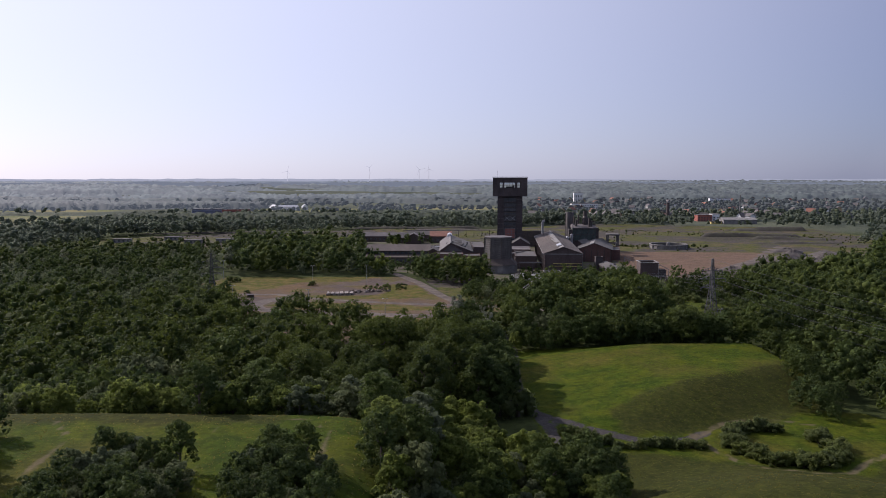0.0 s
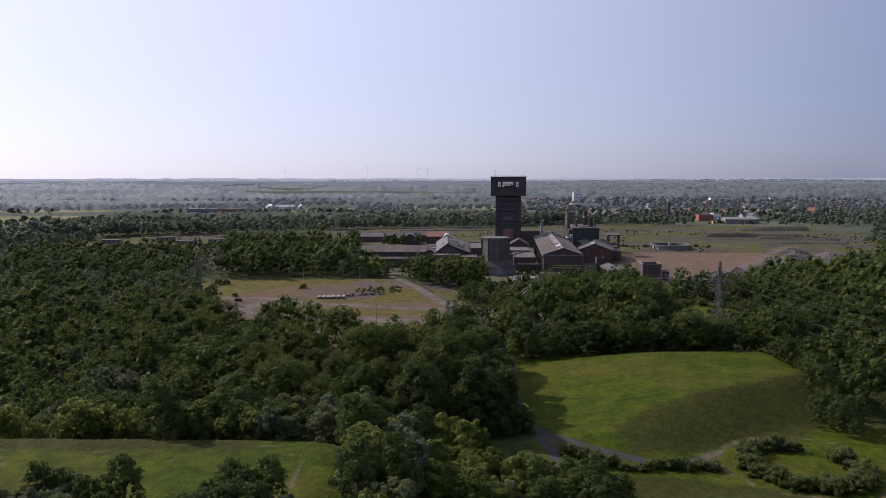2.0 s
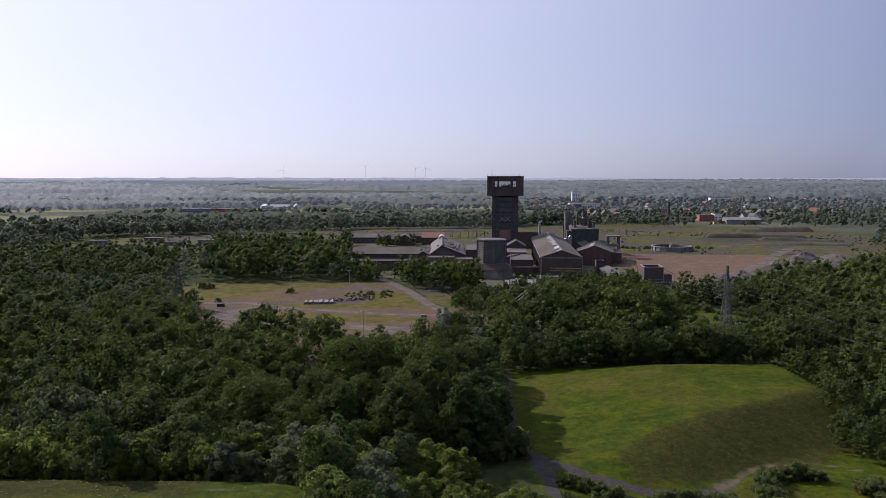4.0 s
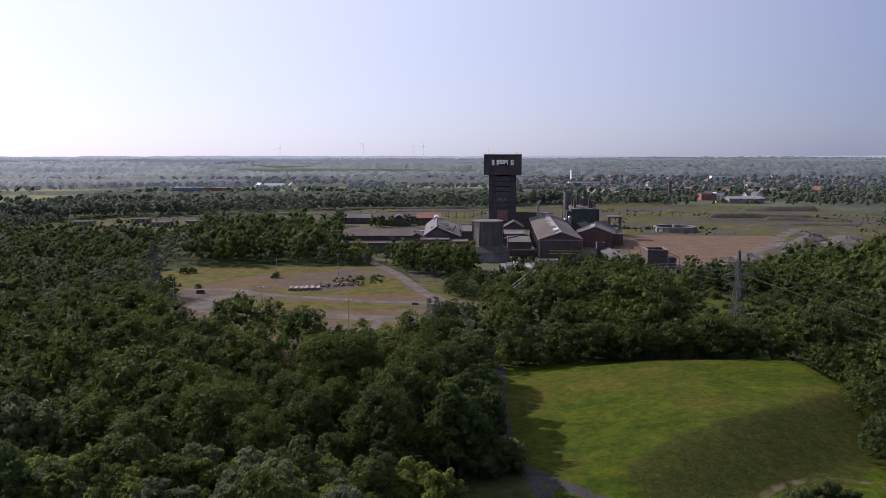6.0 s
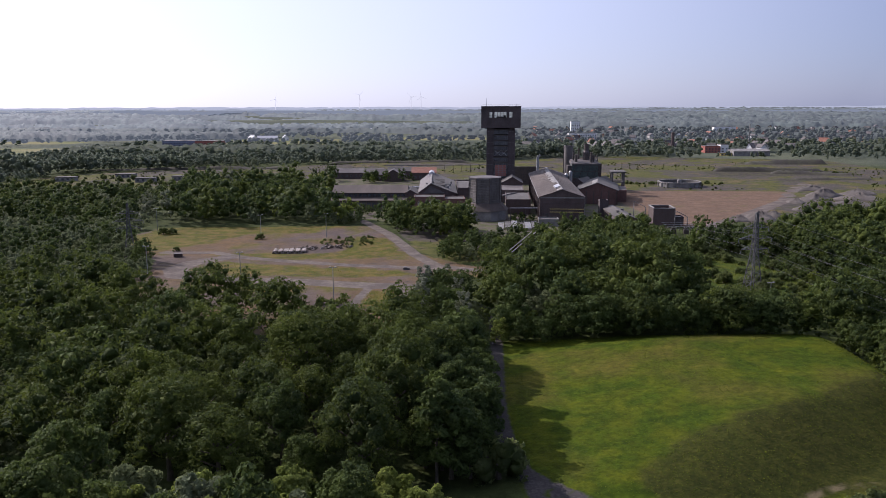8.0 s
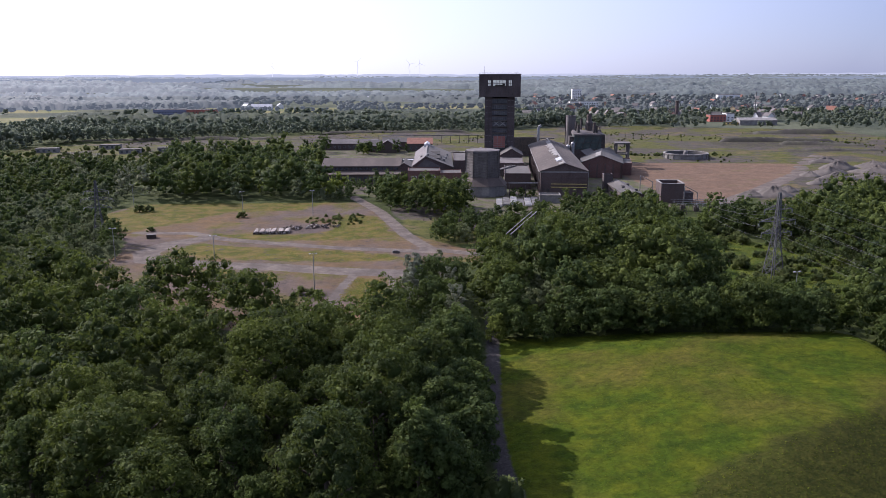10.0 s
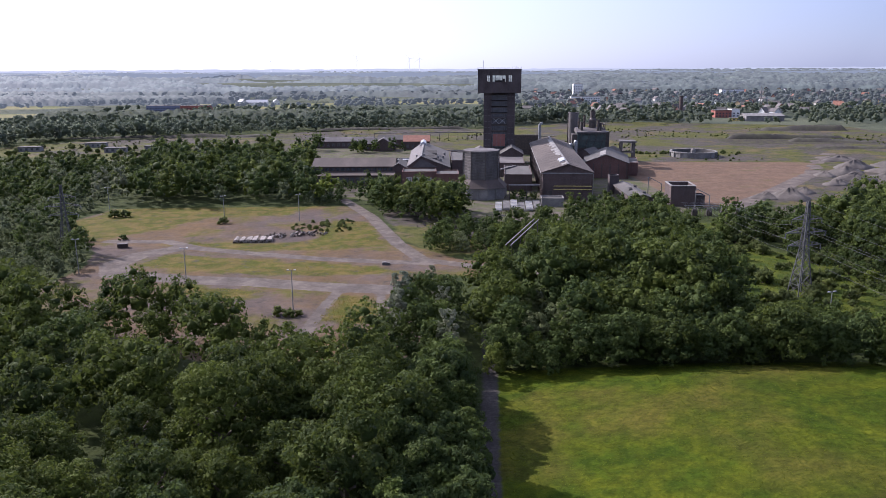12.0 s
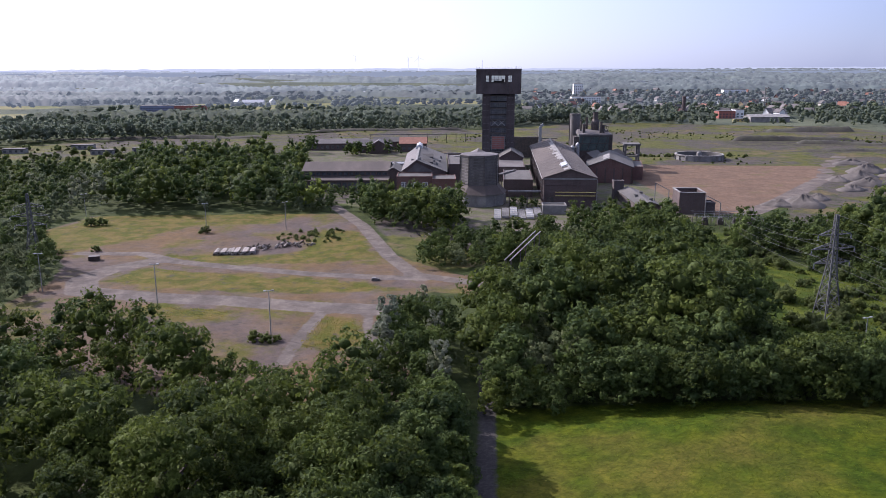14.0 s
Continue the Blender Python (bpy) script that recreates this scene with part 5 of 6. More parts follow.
def canopy(name, d0, d1, grow, step, low, high, material, label, kind_):
    """Closed woods far off: a lumpy sheet of crowns that dips under the fields."""
    ds, d_ = [d0], d0
    while d_ < d1:
        d_ += step
        step *= grow
        ds.append(d_)
    r = np.random.RandomState(77)
    A, D = np.meshgrid(np.linspace(-0.62, 0.62, 420), np.array(ds))
    A = A + r.uniform(-0.5, 0.5, A.shape) * 1.24 / 420
    x, y = D * A, D + r.uniform(-0.35, 0.35, D.shape) * (D - d0 + 500) * 0.008
    cover = 0.06 + 0.8 * lumps(x * 0.25, y, 60, 21) + 0.7 * lumps(x * 0.2, y, 170, 22) + 0.5 * smooth(0.02, 0.2, x / D)
    wooded = smooth(d0, d0 + 70, D) * smooth(0.0, 0.12, cover) * (1 - smooth(-9, 3, np.max([inside(x, y, p) for p in STRIPS], axis=0)))
    for cx0, cx1, cy0, cy1 in OPEN_PLOTS:
        wooded = np.where((x > cx0) & (x < cx1) & (y > cy0 - 30) & (y < cy1), 0, wooded)
    top = low + (high - low) * (0.5 + 0.3 * lumps(x, y, 24, 81) + 0.4 * lumps(x * 0.4, y, 120, 82)) + r.uniform(-0.45, 0.45, x.shape) * low
    top = top * (1 - 0.55 * smooth(0.1, 0.16, x / D) * smooth(2000, 1850, D))  # low between the village houses
    z = land(x, y) - 4 + wooded * (top + 4)
    i = np.arange(x.size).reshape(x.shape)
    F = np.stack([i[:-1, :-1], i[:-1, 1:], i[1:, 1:], i[1:, :-1]], -1).reshape(-1, 4)
    keep = (wooded.ravel()[F] > 0.02).any(1)
    tagged(quads(name, np.stack([x, y, z], -1).reshape(-1, 3), F[keep], material), label, "woodland", kind=kind_)


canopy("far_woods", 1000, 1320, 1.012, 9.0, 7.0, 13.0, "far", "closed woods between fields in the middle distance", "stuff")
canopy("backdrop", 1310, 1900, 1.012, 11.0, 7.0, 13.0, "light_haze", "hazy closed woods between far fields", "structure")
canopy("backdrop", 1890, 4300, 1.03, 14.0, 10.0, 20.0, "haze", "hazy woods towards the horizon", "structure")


# ---- things on the field ----
def lamp_post(x, y, h=11.0, two=True):
    p = thing("lamp_post", "slim grey lamp post with a twin floodlight head", "lamp post", x, y, float(land(x, y)), 20 * (x % 3), "field lamps")
    part("pole", ring(bmesh.new(), [(0.16, -0.3), (0.13, h * 0.5), (0.09, h)], 8, cap=True), "galv", p)
    bm = bmesh.new()
    strut(bm, (-0.9, 0, h), (0.9, 0, h), 0.12)
    part("arm", bm, "galv", p)
    for s in (-1, 1):
        part("floodlight", boxes((s * 0.9 - 0.28, s * 0.9 + 0.28, -0.24, 0.26, h - 0.06, h + 0.18)), "galv", p)
    return p


for x, y in ((-23.6, 316), (-59, 341), (-96, 354), (-130, 461), (-73, 436), (-43, 439), (-150, 640), (106, 296), (60, 300)):
    lamp_post(x, y)

pile = thing("timber_stack", "long low stacks of weathered timber and rails", "timber stack", -51.5, 401, 0, 6)
rp = random.Random(4)
for k in range(44):
    x = -8 + (k % 22) * 0.6 + rp.uniform(-0.2, 0.2)
    z = 0.3 + (k // 22) * 0.5
    bm = bmesh.new()
    strut(bm, (x + rp.uniform(-0.3, 0.3), -3.2 + rp.uniform(-0.6, 0.4), z), (x + rp.uniform(-0.3, 0.3), 3.0 + rp.uniform(-0.4, 0.6), z + rp.uniform(-0.1, 0.1)), rp.uniform(0.4, 0.75))
    part("beam", bm, "timber" if k % 4 else "bark", pile)
for x0, y0, wide, tint, label in ((-36, 411, 3.2, ("bark", "timber", "steel"), "low heap of dark rubble and broken boards"), (19, 424, 5.5, ("bark", "bark", "timber"), "dark heap of old beams among the bushes"), (-46, 408, 3.0, ("timber", "bark"), "scattered loose timbers beside the stacks")):
    rub = thing("rubble_heap", label, "rubble", x0, y0, 0, 0)
    for k in range(40):
        x, y = rp.gauss(0, wide), rp.gauss(0, 1.8)
        bm = bmesh.new()
        strut(bm, (x, y, 0.1), (x + rp.uniform(-1.6, 1.6), y + rp.uniform(-1, 1), rp.uniform(0.3, 1.3)), rp.uniform(0.25, 0.6))
        part("board", bm, tint[k % len(tint)], rub)
for x, y, s in ((-97, 391, 0.9),):
    c = thing("container", "small dark steel skip on the field", "skip", x, y, 0, 15)
    part("hull", extrude_x(bmesh.new(), [(-0.9, 0), (0.9, 0), (1.2, 1.5), (-1.2, 1.5)], -1.7, 1.7), "steel", c)
blk = thing("concrete_block", "small dark concrete block beside the track", "block", -2.6, 364, 0, 10)
part("foot", boxes((-1.2, 1.2, -0.7, 0.7, -0.1, 0.7)), "darkconcrete", blk)
part("lid", boxes((-1.0, 0.2, -0.6, 0.6, 0.703, 1.0)), "concrete", blk)


# ---- gravel heaps beside the yard ----
def heap(x, y, rx, ry, h, seed, mat="gravel", label="grey heap of crushed stone beside the yard"):
    r = np.random.RandomState(seed)
    n, mrad = 30, 9
    V = [(0, 0, h)]
    for j in range(1, mrad + 1):
        q = j / mrad
        for i in range(n):
            a = 2 * math.pi * i / n
            wob = 1 + 0.18 * math.sin(2 * a + seed) + 0.1 * math.sin(5 * a + 2 * seed)
            V.append((rx * q * wob * math.cos(a), ry * q * wob * math.sin(a), h * (1 - q) ** 0.9 * (1 + 0.12 * r.randn()) - (0.6 if j == mrad else 0)))
    bm = bmesh.new()
    vs = [bm.verts.new(v) for v in V]
    for i in range(n):
        bm.faces.new((vs[0], vs[1 + i], vs[1 + (i + 1) % n]))
        for j in range(mrad - 1):
            a, b = 1 + j * n, 1 + (j + 1) * n
            bm.faces.new((vs[a + i], vs[b + i], vs[b + (i + 1) % n], vs[a + (i + 1) % n]))
    t = thing("gravel_heap", label, "heap", x, y, float(land(x, y)), 0, "gravel heaps")
    ob = part("mound", bm, mat, t)
    ob.data.polygons.foreach_set("use_smooth", np.ones(len(ob.data.polygons), bool))


for k, row in enumerate(((170, 488, 7, 5, 3.2), (181, 488, 11, 8, 5.2), (196, 505, 7, 5, 3.0), (252, 575, 13, 9, 5.0), (270, 600, 12, 10, 5.5), (244, 548, 12, 8, 4.6),
                         (262, 548, 14, 9, 4.2), (284, 580, 16, 10, 4.6), (236, 566, 7, 6, 3.0), (300, 612, 15, 10, 4.0), (226, 532, 8, 6, 3.0), (282, 640, 12, 8, 3.6))):
    heap(*row, seed=k + 3)


# brown earth, darkened further for the shade on the banks' near faces
M["earth"] = surface("shade_dark_earth", (0.034, 0.030, 0.024), (0.054, 0.052, 0.030), 0.12, 0.95, fine=0.8, bump=0.8)


def earth_bank(x, y, length, width, h, rz, seed, label):
    """A long uneven ridge of tipped earth."""
    n, m = 48, 9
    r = np.random.RandomState(seed)
    u, v = np.meshgrid(np.linspace(-0.5, 0.5, n), np.linspace(-1, 1, m))
    prof = np.clip(1.25 - 1.25 * np.abs(v), 0, 1) * smooth(0.5, 0.42, np.abs(u))
    z = prof * h * (0.8 + 0.6 * lumps(u * length, v * 4, 9, seed)) + 0.3 * r.randn(m, n) * prof - 0.5 * (prof <= 0)
    V = np.stack([u * length, v * width + 3 * lumps(u * length, u * 0, 20, seed + 2), z], -1).reshape(-1, 3)
    i = np.arange(n * m).reshape(m, n)
    F = np.stack([i[:-1, :-1], i[:-1, 1:], i[1:, 1:], i[1:, :-1]], -1).reshape(-1, 4)
    t = thing("earth_bank", label, "earth bank", x, y, float(land(x, y)), rz, "earth banks")
    ob = quads("ridge", V, F, "earth", t)
    ob.data.polygons.foreach_set("use_smooth", np.ones(len(ob.data.polygons), bool))


for k, row in enumerate(((318, 806, 104, 6, 4.2, -6), (344, 776, 70, 7, 2.6, -12), (338, 722, 64, 5, 1.6, -10), (376, 900, 84, 9, 5.5, -3), (-225, 850, 180, 5, 2.6, 5), (-30, 905, 150, 4, 2.0, 3))):
    earth_bank(*row, seed=60 + k, label="long dark bank of tipped earth on the waste ground")


M["pylonsteel"] = surface("weathered_galvanised", (0.075, 0.078, 0.08), (0.12, 0.123, 0.125), 1.0, 0.7, 0.2)


# ---- pylon, wires, substation ----
def pylon(x, y, rz):
    p = thing("power_pylon", "grey lattice power pylon with three cross-arms", "pylon", x, y, float(land(x, y)), rz)

    def half(z):
        return 2.1 - 1.35 * z / 14 if z < 14 else 0.75 - 0.5 * (z - 14) / 14
    levels = [0, 3.4, 6.6, 9.4, 12, 14.4, 16.6, 18.6, 20.4, 22.2, 24, 25.8, 28]
    for sx in (-1, 1):
        for sy in (-1, 1):
            bm = bmesh.new()
            rows = []
            for z in [-0.5] + levels[1:]:
                cx, cy = sx * half(max(z, 0)), sy * half(max(z, 0))
                rows.append([bm.verts.new((cx + u, cy + v, z)) for u, v in ((-0.11, -0.11), (0.11, -0.11), (0.11, 0.11), (-0.11, 0.11))])
            for lo, hi in zip(rows, rows[1:]):
                for i in range(4):
                    bm.faces.new((lo[i], lo[(i + 1) % 4], hi[(i + 1) % 4], hi[i]))
            part("leg", bm, "pylonsteel", p)
    for k, (a, b) in enumerate(zip(levels, levels[1:])):
        bm = bmesh.new()
        ha, hb = half(a), half(b)
        for s in (-1, 1):
            strut(bm, (-ha, s * ha, a), (hb, s * hb, b), 0.10)
            strut(bm, (ha, s * ha, a), (-hb, s * hb, b), 0.10)
            strut(bm, (s * ha, -ha, a), (s * hb, hb, b), 0.10)
            strut(bm, (s * ha, ha, a), (s * hb, -hb, b), 0.10)
            strut(bm, (-hb, s * hb, b), (hb, s * hb, b), 0.09)
            strut(bm, (s * hb, -hb, b), (s * hb, hb, b), 0.09)
        part("lattice", bm, "pylonsteel", p)
    for z, reach in ((15.0, 4.8), (18.8, 5.8), (22.6, 4.4)):
        for s in (-1, 1):
            bm = bmesh.new()
            h = half(z)
            for sy in (-1, 1):
                strut(bm, (s * h, sy * h, z), (s * reach, 0, z + 0.1), 0.16)
                strut(bm, (s * h, sy * h, z + 1.5), (s * reach, 0, z + 0.15), 0.14)
            for q in (0.35, 0.7):
                xx = s * (h + (reach - h) * q)
                strut(bm, (xx, -h * (1 - q), z), (xx, h * (1 - q), z + 1.5 * (1 - q)), 0.1)
                strut(bm, (xx, h * (1 - q), z), (xx, -h * (1 - q), z + 1.5 * (1 - q)), 0.1)
            arm = part("cross_arm", bm, "pylonsteel", p)
            discs = [(0.05 + 0.12 * (k % 2), -1.4 + 0.11 * k) for k in range(12)]
            part("insulator", ring(bmesh.new(), discs, 8, cap=True), "pane", arm).matrix_local = pose(s * reach, 0, z)
    return p


PYLON = (113.3, 327, 14)
pylon(*PYLON).scale = (1.08, 1.08, 0.935)
pylon(-116, 390, 12).scale = (1, 1, 0.8)


def wire(a, b, sag, label="thin overhead power line"):
    cu = bpy.data.curves.new("power_line", "CURVE")
    cu.dimensions, cu.bevel_depth, cu.bevel_resolution = "3D", 0.026, 1
    sp = cu.splines.new("POLY")
    n = 14
    sp.points.add(n)
    for i in range(n + 1):
        q = i / n
        v = Vector(a).lerp(Vector(b), q)
        sp.points[i].co = (v.x, v.y, v.z - sag * 4 * q * (1 - q), 1)
    cu.materials.append(M["pylonsteel"])
    ob = new("power_line", cu)
    return tagged(ob, label, "power line", "overhead lines")


ca, sa = math.cos(radians(PYLON[2])), math.sin(radians(PYLON[2]))
for z, reach in ((15.0, 4.8), (18.8, 5.8), (22.6, 4.4)):
    for s in (-1, 1):
        a = (PYLON[0] + s * 1.08 * reach * ca, PYLON[1] + s * 1.08 * reach * sa, 0.935 * z - 1.2)
        wire(a, (146 + s * reach * 0.9, 120 + s * reach * 0.3, 0.935 * z + 2), 4)
        wire(a, (128 + s * reach * 0.5 + (z - 18.8) * 0.6, 447, 7.0), 2.5)
wire((PYLON[0], PYLON[1], 26.1), (146, 120, 25), 3)

sub = thing("substation", "open-air switchgear with grey steel gantries", "substation", 130, 442, 0, TURN)
for k in range(7):
    for j in range(3):
        x, y = -12 + k * 3.8, -6 + j * 6
        bm = bmesh.new()
        strut(bm, (x, y, -0.3), (x, y, 3.2 + (k + j) % 3 * 0.8), 0.16)
        strut(bm, (x - 1.2, y, 4.0), (x + 1.2, y, 4.0), 0.16)
        part("mast", bm, "steel", sub)
        part("insulator", ring(bmesh.new(), [(0.16, 3.1), (0.24, 3.4), (0.12, 3.7), (0.2, 4.0), (0.08, 4.3)], 8), "concrete", sub).matrix_local = pose(x + 0.9, y, 0)
for j in range(3):
    bm = bmesh.new()
    strut(bm, (-13, -6 + j * 6, 4.9), (12.5, -6 + j * 6, 4.9), 0.12)
    part("busbar", bm, "galv", sub)
for k in range(4):
    part("transformer", boxes((-9 + k * 6, -6.8 + k * 6, 2, 4, 0, 2.2), (-8.7 + k * 6, -7.1 + k * 6, 2.3, 3.7, 2.2, 2.9)), "steel", sub)
for x, y, h in ((116, 485, 11), (131, 462, 9)):
    g = thing("gantry", "white steel gantry frame beside the bunker", "gantry", x, y, 0, -10, "gantries")
    bm = bmesh.new()
    strut(bm, (-3, 0, -0.3), (-3, 0, h), 0.35)
    strut(bm, (3, 0, -0.3), (3, 0, h - 3), 0.35)
    strut(bm, (-3, 0, h), (3, 0, h - 3), 0.3)
    part("frame", bm, "concrete", g)
for x, y, rz in ((41, 364, 62),):
    g = thing("conveyor", "pale inclined conveyor gallery among the trees", "conveyor", x, y, 0, rz)
    bm = bmesh.new()
    for s in (-0.8, 0.8):
        strut(bm, (-12, s, 8.5), (12, s, 12.5), 0.25)
    part("rail", bm, "concrete", g)
    for xx in (-11, 0, 11):
        bm = bmesh.new()
        strut(bm, (xx, -0.8, -0.5), (xx, -0.8, 10.4 + xx / 6), 0.25)
        strut(bm, (xx, 0.8, -0.5), (xx, 0.8, 10.4 + xx / 6), 0.25)
        part("trestle", bm, "steel", g)

# ---- bushes ----
rb = np.random.RandomState(8)
BUSHES = [(-123, 449, 1.3), (-119, 450, 1.1), (-73, 434, 1.1), (-102, 404, 0.8), (-27, 313, 0.9), (-24, 312, 0.8), (-21.5, 312.6, 0.6), (19.6, 199.5, 2.5)]
for k in range(54):
    BUSHES.append((-28 + rb.uniform(-16, 8), 426 + rb.uniform(-10, 12), rb.uniform(0.2, 0.55)))
for k in range(30):
    q = k / 29
    BUSHES.append((28.5 + 32 * q + rb.uniform(-1, 1), 185 - 8 * math.sin(1.57 * min(1, q * 2.2)) + rb.uniform(-1.2, 1.2), rb.uniform(0.5, 0.95)))
for k in range(62):
    a = radians(75 + 320 * k / 61)  # a ring of hedge, open at the back
    BUSHES.append((79 + 11.5 * math.cos(a) + rb.uniform(-1.6, 1.6), 176.5 + 12 * math.sin(a) + rb.uniform(-1.6, 1.6), rb.uniform(0.7, 1.25)))
for k in range(120):
    BUSHES.append((rb.uniform(90, 140), rb.uniform(296, 432), rb.uniform(0.5, 1.5)))
bush_model = {}
for i, (x, y, s) in enumerate(BUSHES):
    v = i % 3
    m = pose(x, y, float(land(x, y)) - 0.15, 0, 0, float(rb.uniform(0, 360)))
    if v not in bush_model:
        bush_model[v] = tree_model("bush", v, 4, 450, 0.2)
        bush_model[v].matrix_world = m
        bush_model[v].scale = (s, s, s)
    else:
        c = copy_thing(bush_model[v], m)
        c.scale = (s, s, s)
# rough scrub on the waste ground, joined
scrub = []
for k in range(2600):
    x, y = rb.uniform(-320, 430), rb.uniform(640, 930)
    if inside(np.array([x]), np.array([y]), WASTE)[0] > 3 and lumps(x, y, 26, 9) > 0.1:
        scrub.append(("bush", x, y, rb.uniform(0.2, 0.7), rb.uniform(0, 360)))
for k in range(160):
    scrub.append(("bush", rb.uniform(-320, -120), rb.uniform(640, 760), rb.uniform(0.8, 1.8), rb.uniform(0, 360)))
for bx, by, half in ((318, 812, 52), (344, 782, 34), (376, 908, 44), (194, 690, 40)):
    for k in range(46):
        scrub.append(("bush", bx + rb.uniform(-half, half), by + rb.uniform(-4, 5), rb.uniform(0.4, 1.1), rb.uniform(0, 360)))
wood_stuff("scrub", scrub, "scattered low scrub on the waste ground", 1, 0, 14, 0.3, 0.95, "scrub")


# ---- grass on the meadows ----
def tufts(name, polys, n, h, seed, material, label):
    r = np.random.RandomState(seed)
    pts = []
    for poly in polys:
        p = np.array(poly)
        x, y = r.uniform(p[:, 0].min(), p[:, 0].max(), n), r.uniform(p[:, 1].min(), p[:, 1].max(), n)
        clump = 0.4 * lumps(x, y, 6.0, seed + 1) + 0.5 * r.randn(n)
        ok = (inside(x, y, poly) > 0.8) & (clump > 0.0) & (np.max([along(x, y, *q) for q in PATHS + TRACKS], axis=0) < 0)
        pts.append(np.stack([x[ok], y[ok]], -1))
    p = np.concatenate(pts)
    z = land(p[:, 0], p[:, 1])
    a = r.uniform(0, 6.283, len(p))
    w, hh = r.uniform(0.12, 0.3, len(p)), h * r.uniform(0.5, 1.4, len(p))
    dx, dy = np.cos(a) * w, np.sin(a) * w
    lx, ly = r.uniform(-0.5, 0.5, len(p)) * hh, r.uniform(-0.5, 0.5, len(p)) * hh
    V = np.stack([np.stack([p[:, 0] - dx, p[:, 1] - dy, z - 0.05], -1), np.stack([p[:, 0] + dx, p[:, 1] + dy, z - 0.05], -1), np.stack([p[:, 0] + lx, p[:, 1] + ly, z + hh], -1)], 1).reshape(-1, 3)
    ob = quads(name, V, np.arange(len(V)).reshape(-1, 3), material)
    tagged(ob, label, "grass", kind="stuff")


M["grass"] = foliage("meadow_grass", (0.054, 0.078, 0.008), (0.064, 0.088, 0.010), (0.080, 0.096, 0.014), 0.7)
M["drygrass"] = foliage("dry_grass", (0.078, 0.078, 0.020), (0.095, 0.088, 0.026), (0.115, 0.100, 0.034), 0.6)
tufts("meadow_grass", MEADOWS[:1], 36000, 0.11, 31, "grass", "uneven knee-high meadow grass on the slopes")
tufts("slope_grass", MEADOW_FRONT, 9000, 0.14, 35, "drygrass", "uneven knee-high grass on the near slopes")
tufts("field_grass", TURF, 2000, 0.2, 37, "drygrass", "thin yellow-green grass on the old field")
tufts("clearing_grass", [CLEARING], 9000, 0.3, 33, "grass", "rough green grass in the clearing under the pylon")

# ---- far buildings ----
def house(x, y, rz, w, l, e, r, wall, roof, label, group="village houses", name="house"):
    h = thing(name, label, "house", x, y, float(land(x, y)) - 0.3, rz, group)
    part("wall", extrude_y(bmesh.new(), [(-w / 2, -1), (w / 2, -1), (w / 2, e), (0, r), (-w / 2, e)], -l / 2, l / 2), wall, h)
    k = (r - e) / (w / 2)
    for s in (-1, 1):
        part("roof", extrude_y(bmesh.new(), [(s * (w / 2 + 0.6), e - 0.6 * k), (0, r + 0.02), (0, r + 0.4), (s * (w / 2 + 0.6), e - 0.6 * k + 0.4)], -l / 2 - 0.5, l / 2 + 0.5), roof, h)
    for s in (-0.25, 0.25):
        part("window", boxes((s * w - 0.6, s * w + 0.6, -l / 2 - 0.08, -l / 2 - 0.003, 1.2, 2.8)), "pane", h)
    return h


rh = random.Random(12)
for k in range(150):
    q = k / 149
    y = 1120 + 1100 * q ** 1.2 + rh.uniform(-30, 30)
    x = rh.uniform(0.14, 0.56) * y - 40
    wall = rh.choice(["plaster", "plaster", "white", "ochre", "redbrick"])
    house(x, y, rh.uniform(-70, 70), rh.uniform(8, 10), rh.uniform(9, 15), rh.uniform(5.5, 8), rh.uniform(9.5, 12), wall, rh.choice(["redtile", "roofdark", "roofdark", "roof"]),
          {"plaster": "pale plastered house with a pitched roof among trees", "white": "white house with a pitched roof among trees", "ochre": "ochre house with a pitched roof among trees", "redbrick": "red brick house with a pitched roof among trees"}[wall])


def slab(name, x, y, w, l, h, mat, label, rz=0, roof="roof", category="building"):
    t = thing(name, label, category, x, y, float(land(x, y)) - 0.3, rz, "")
    part("wall", boxes((-w / 2, w / 2, -l / 2, l / 2, -1, h)), mat, t)
    part("roof", boxes((-w / 2 - 0.3, w / 2 + 0.3, -l / 2 - 0.3, l / 2 + 0.3, h + 0.003, h + 0.5)), roof, t)
    n = max(2, int(w / 4))
    for k in range(n):
        for lv in range(max(1, int(h / 4))):
            part("window", boxes((-w / 2 + (k + 0.3) * w / n, -w / 2 + (k + 0.75) * w / n, -l / 2 - 0.1, -l / 2 - 0.003, 1.3 + lv * 3.2, 2.9 + lv * 3.2)), "pane", t)
    return t


slab("apartment_block", 318, 1850, 20, 14, 24, "white", "white apartment block above the trees")
slab("low_block", 560, 2260, 60, 14, 16, "white", "long white block on the village edge")
slab("low_block", 620, 1760, 46, 14, 13, "white", "white flat-roofed village building")
slab("school", 270, 1500, 50, 14, 12, "white", "long white flat-roofed building behind trees")
slab("red_hall", 368, 1108, 20, 16, 9, "redpaint", "bright red flat-roofed hall beside a white one", 0)
slab("white_hall", 385, 1112, 10, 16, 10.5, "white", "white hall end beside the red hall", 0)
slab("yellow_shed", 362, 1040, 14, 10, 3.5, "yellow", "small yellow shed beside a metal shed", 0)
house(392, 1042, 90, 22, 44, 6, 8.5, "concrete", "concrete", "wide low shed with a pale metal roof", "", "metal_shed")
slab("red_factory", -345, 1310, 42, 26, 9, "redpaint", "long red factory hall between trees", 4)
slab("grey_factory", -392, 1316, 52, 26, 9, "bluepanel", "long blue-grey factory hall between trees", 4)
house(-316, 1470, 30, 13, 22, 6, 11, "white", "glassroof", "white barn with a bright metal roof", "farm barns", "barn")
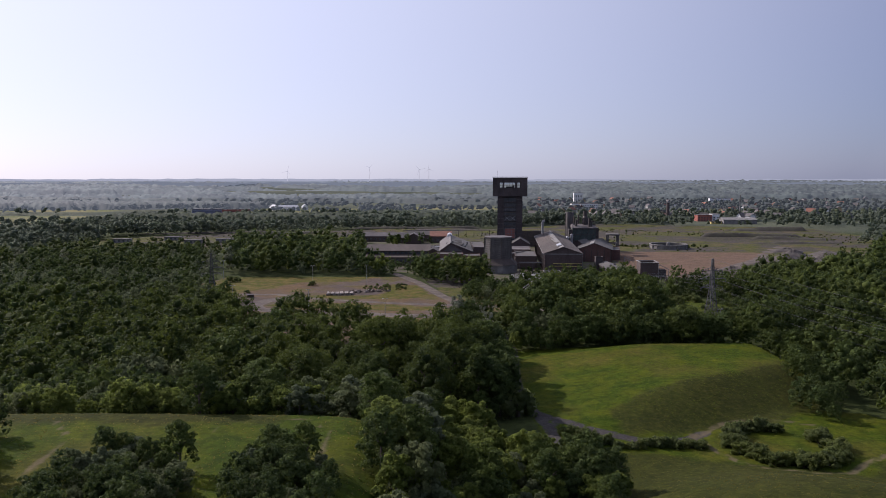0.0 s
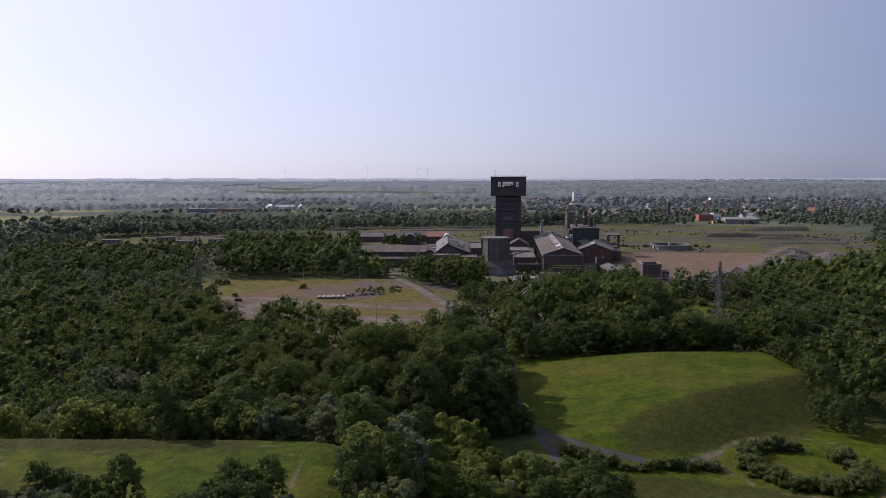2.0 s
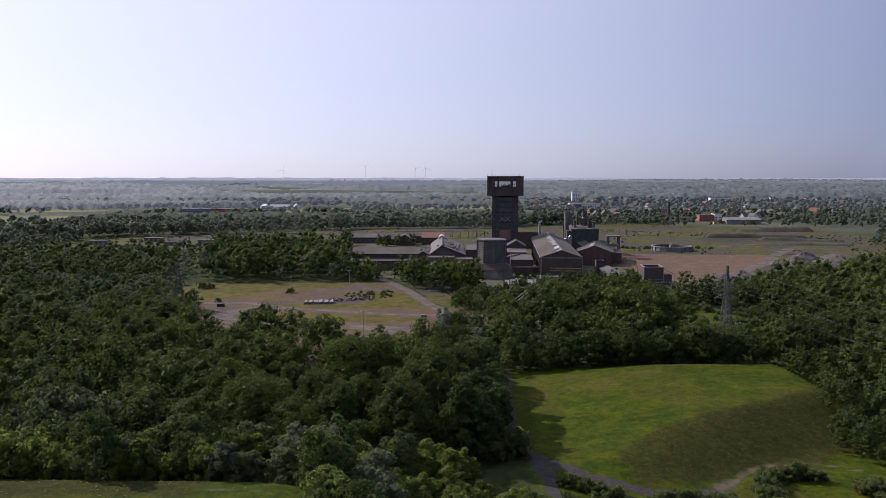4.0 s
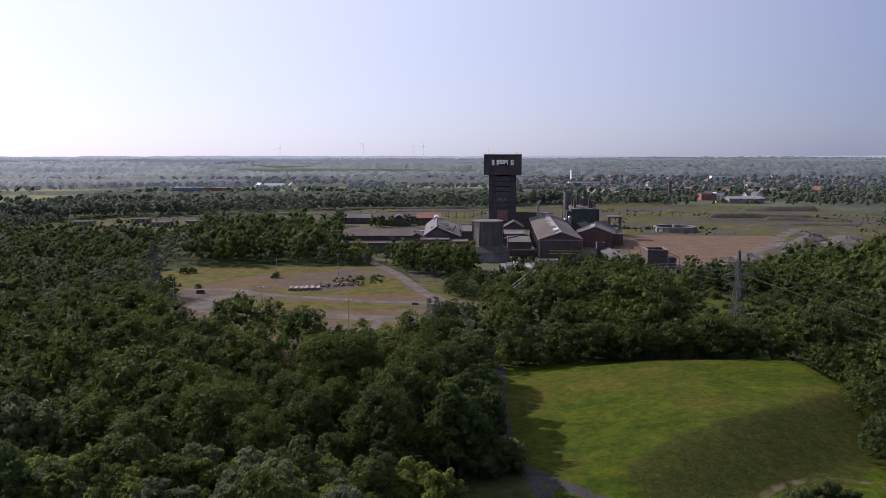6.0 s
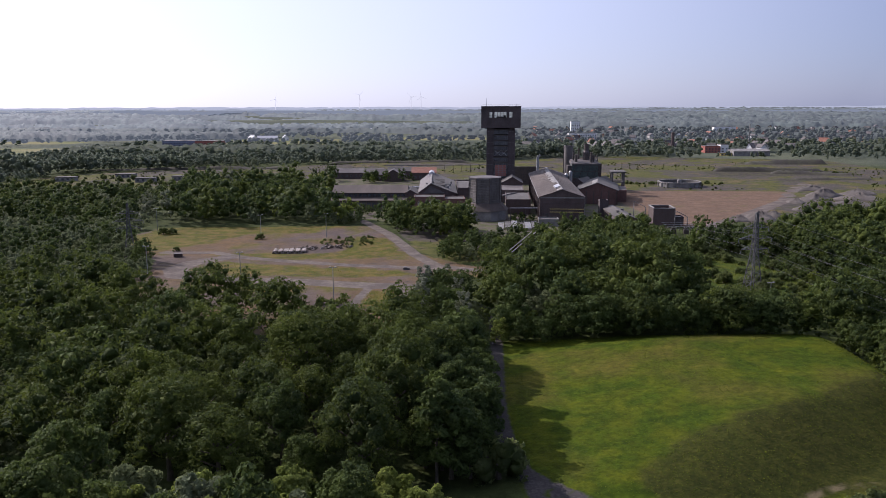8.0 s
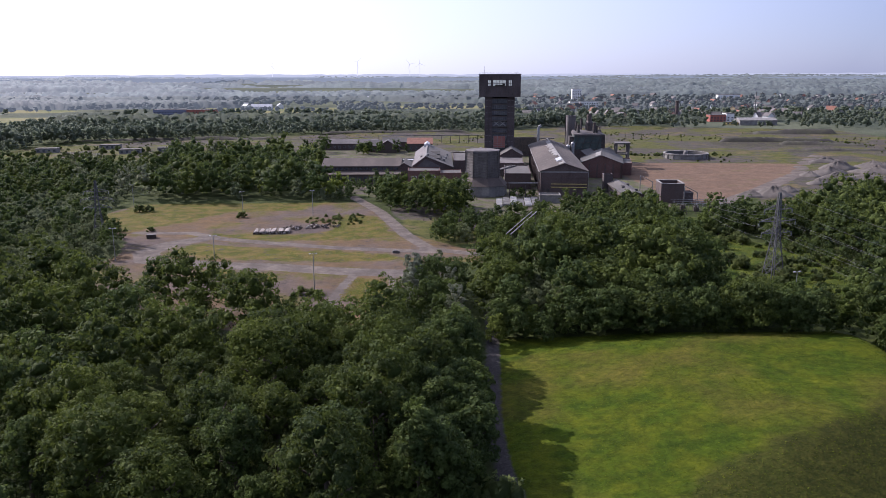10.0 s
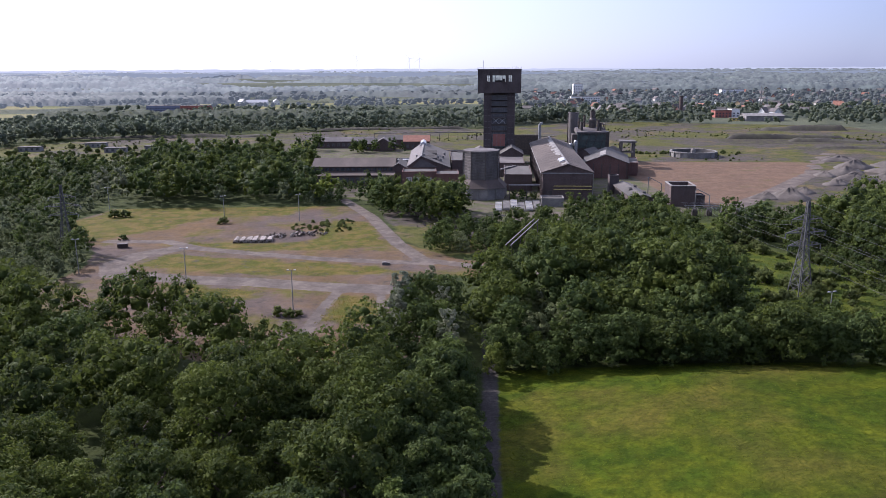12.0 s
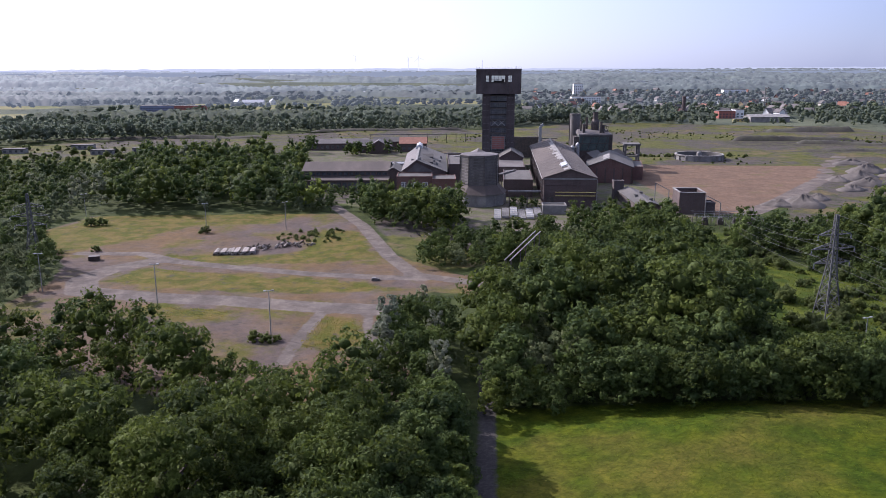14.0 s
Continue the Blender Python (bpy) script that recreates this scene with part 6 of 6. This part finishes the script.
house(-292, 1480, 90, 14, 36, 6, 10, "white", "glassroof", "long white barn with a bright metal roof", "farm barns", "barn")
house(-268, 1520, 20, 10, 14, 6, 10, "white", "glassroof", "small white barn beside larger barns", "farm barns", "barn")
house(-1180, 2400, 90, 20, 110, 7, 10, "white", "glassroof", "long white greenhouse hall", "farm barns", "greenhouse")
house(-150, 1900, 90, 12, 40, 6, 9, "white", "glassroof", "distant white hall between trees", "farm barns", "barn")
house(110, 1340, 90, 12, 26, 6, 9, "plaster", "roof", "pale farm hall behind the trees", "farm barns", "barn")
ch = thing("brick_chimney", "tall dark brick chimney in the village", "chimney", 330, 1150, 0)
part("stack", ring(bmesh.new(), [(2.6, -1), (2.2, 24), (2.4, 24), (2.4, 25), (1.5, 25)], 12, cap=True), "brick", ch)
ch = thing("slim_mast", "slim pale mast in the village", "mast", 470, 1240, 0)
part("pole", ring(bmesh.new(), [(1.0, -1), (0.7, 34)], 10, cap=True), "concrete", ch)
for x, y in ((-262, 760), (-230, 720), (-205, 735), (-300, 730)):
    slab("low_shed", x, y, 16, 8, 3.5, "concrete", "low pale flat-roofed shed by the road", 8)


# ---- wind turbines ----
# white paint with a pale glow painted in for haze
M["paleblade"] = hazy("hazed_white_paint", (0.5, 0.5, 0.5), (0.62, 0.65, 0.72), 0.55)
def turbine(x, y, h, spin):
    t = thing("wind_turbine", "slender white wind turbine on the horizon", "wind turbine", x, y, float(land(x, y)), 0, "wind turbines")
    part("tower", ring(bmesh.new(), [(1.7, -2), (1.0, h)], 12, cap=True), "paleblade", t)
    part("nacelle", boxes((-2.2, 2.2, -4, 6, h - 0.5, h + 3.5)), "paleblade", t)
    for k in range(3):
        a = radians(spin + 120 * k)
        bm = bmesh.new()
        u = Vector((math.sin(a), 0, math.cos(a)))
        n = Vector((math.cos(a), 0, -math.sin(a)))
        o = Vector((0, -4.5, h + 1.5))
        pts = [o + n * 0.7, o + u * 9 + n * 1.0, o + u * 36, o + u * 36 - n * 0.3, o + u * 9 - n * 0.6, o - n * 0.7]
        va = [bm.verts.new(p) for p in pts]
        vb = [bm.verts.new(p + Vector((0, 0.9, 0))) for p in pts]
        bm.faces.new(va)
        bm.faces.new(vb[::-1])
        for i in range(6):
            bm.faces.new((va[i], vb[i], vb[(i + 1) % 6], va[(i + 1) % 6]))
        part("blade", bm, "paleblade", t)


for k, (px_, h) in enumerate(((510, 66), (654, 88), (742, 76), (759, 78))):
    turbine((px_ - 784) / 1386 * 4450, 4450, h, 17 + 31 * k)


# ---- hills that close the distance, haze painted in as flat emission ----
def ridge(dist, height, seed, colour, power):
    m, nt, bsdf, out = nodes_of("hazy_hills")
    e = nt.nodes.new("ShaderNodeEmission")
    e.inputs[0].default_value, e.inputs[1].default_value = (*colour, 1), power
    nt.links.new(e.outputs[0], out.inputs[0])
    n = 360
    a = np.linspace(-1.0, 1.0, n)
    x, y = dist * np.sin(a), dist * np.cos(a)
    r = np.random.RandomState(seed)
    h = height + 5 * lumps(a * 40, a * 0, 1.0, seed) + 3.0 * lumps(a * 160, a * 0, 1.0, seed + 1) + 0.8 * r.randn(n)
    V = np.concatenate([np.stack([x, y, np.full(n, 0.0)], -1), np.stack([x, y, h], -1), np.stack([x * 1.03, y * 1.03, np.full(n, 0.0)], -1)])
    i = np.arange(n - 1)
    F = np.concatenate([np.stack([i, i + 1, i + 1 + n, i + n], -1), np.stack([i + n, i + n + 1, i + 1 + 2 * n, i + 2 * n], -1)])
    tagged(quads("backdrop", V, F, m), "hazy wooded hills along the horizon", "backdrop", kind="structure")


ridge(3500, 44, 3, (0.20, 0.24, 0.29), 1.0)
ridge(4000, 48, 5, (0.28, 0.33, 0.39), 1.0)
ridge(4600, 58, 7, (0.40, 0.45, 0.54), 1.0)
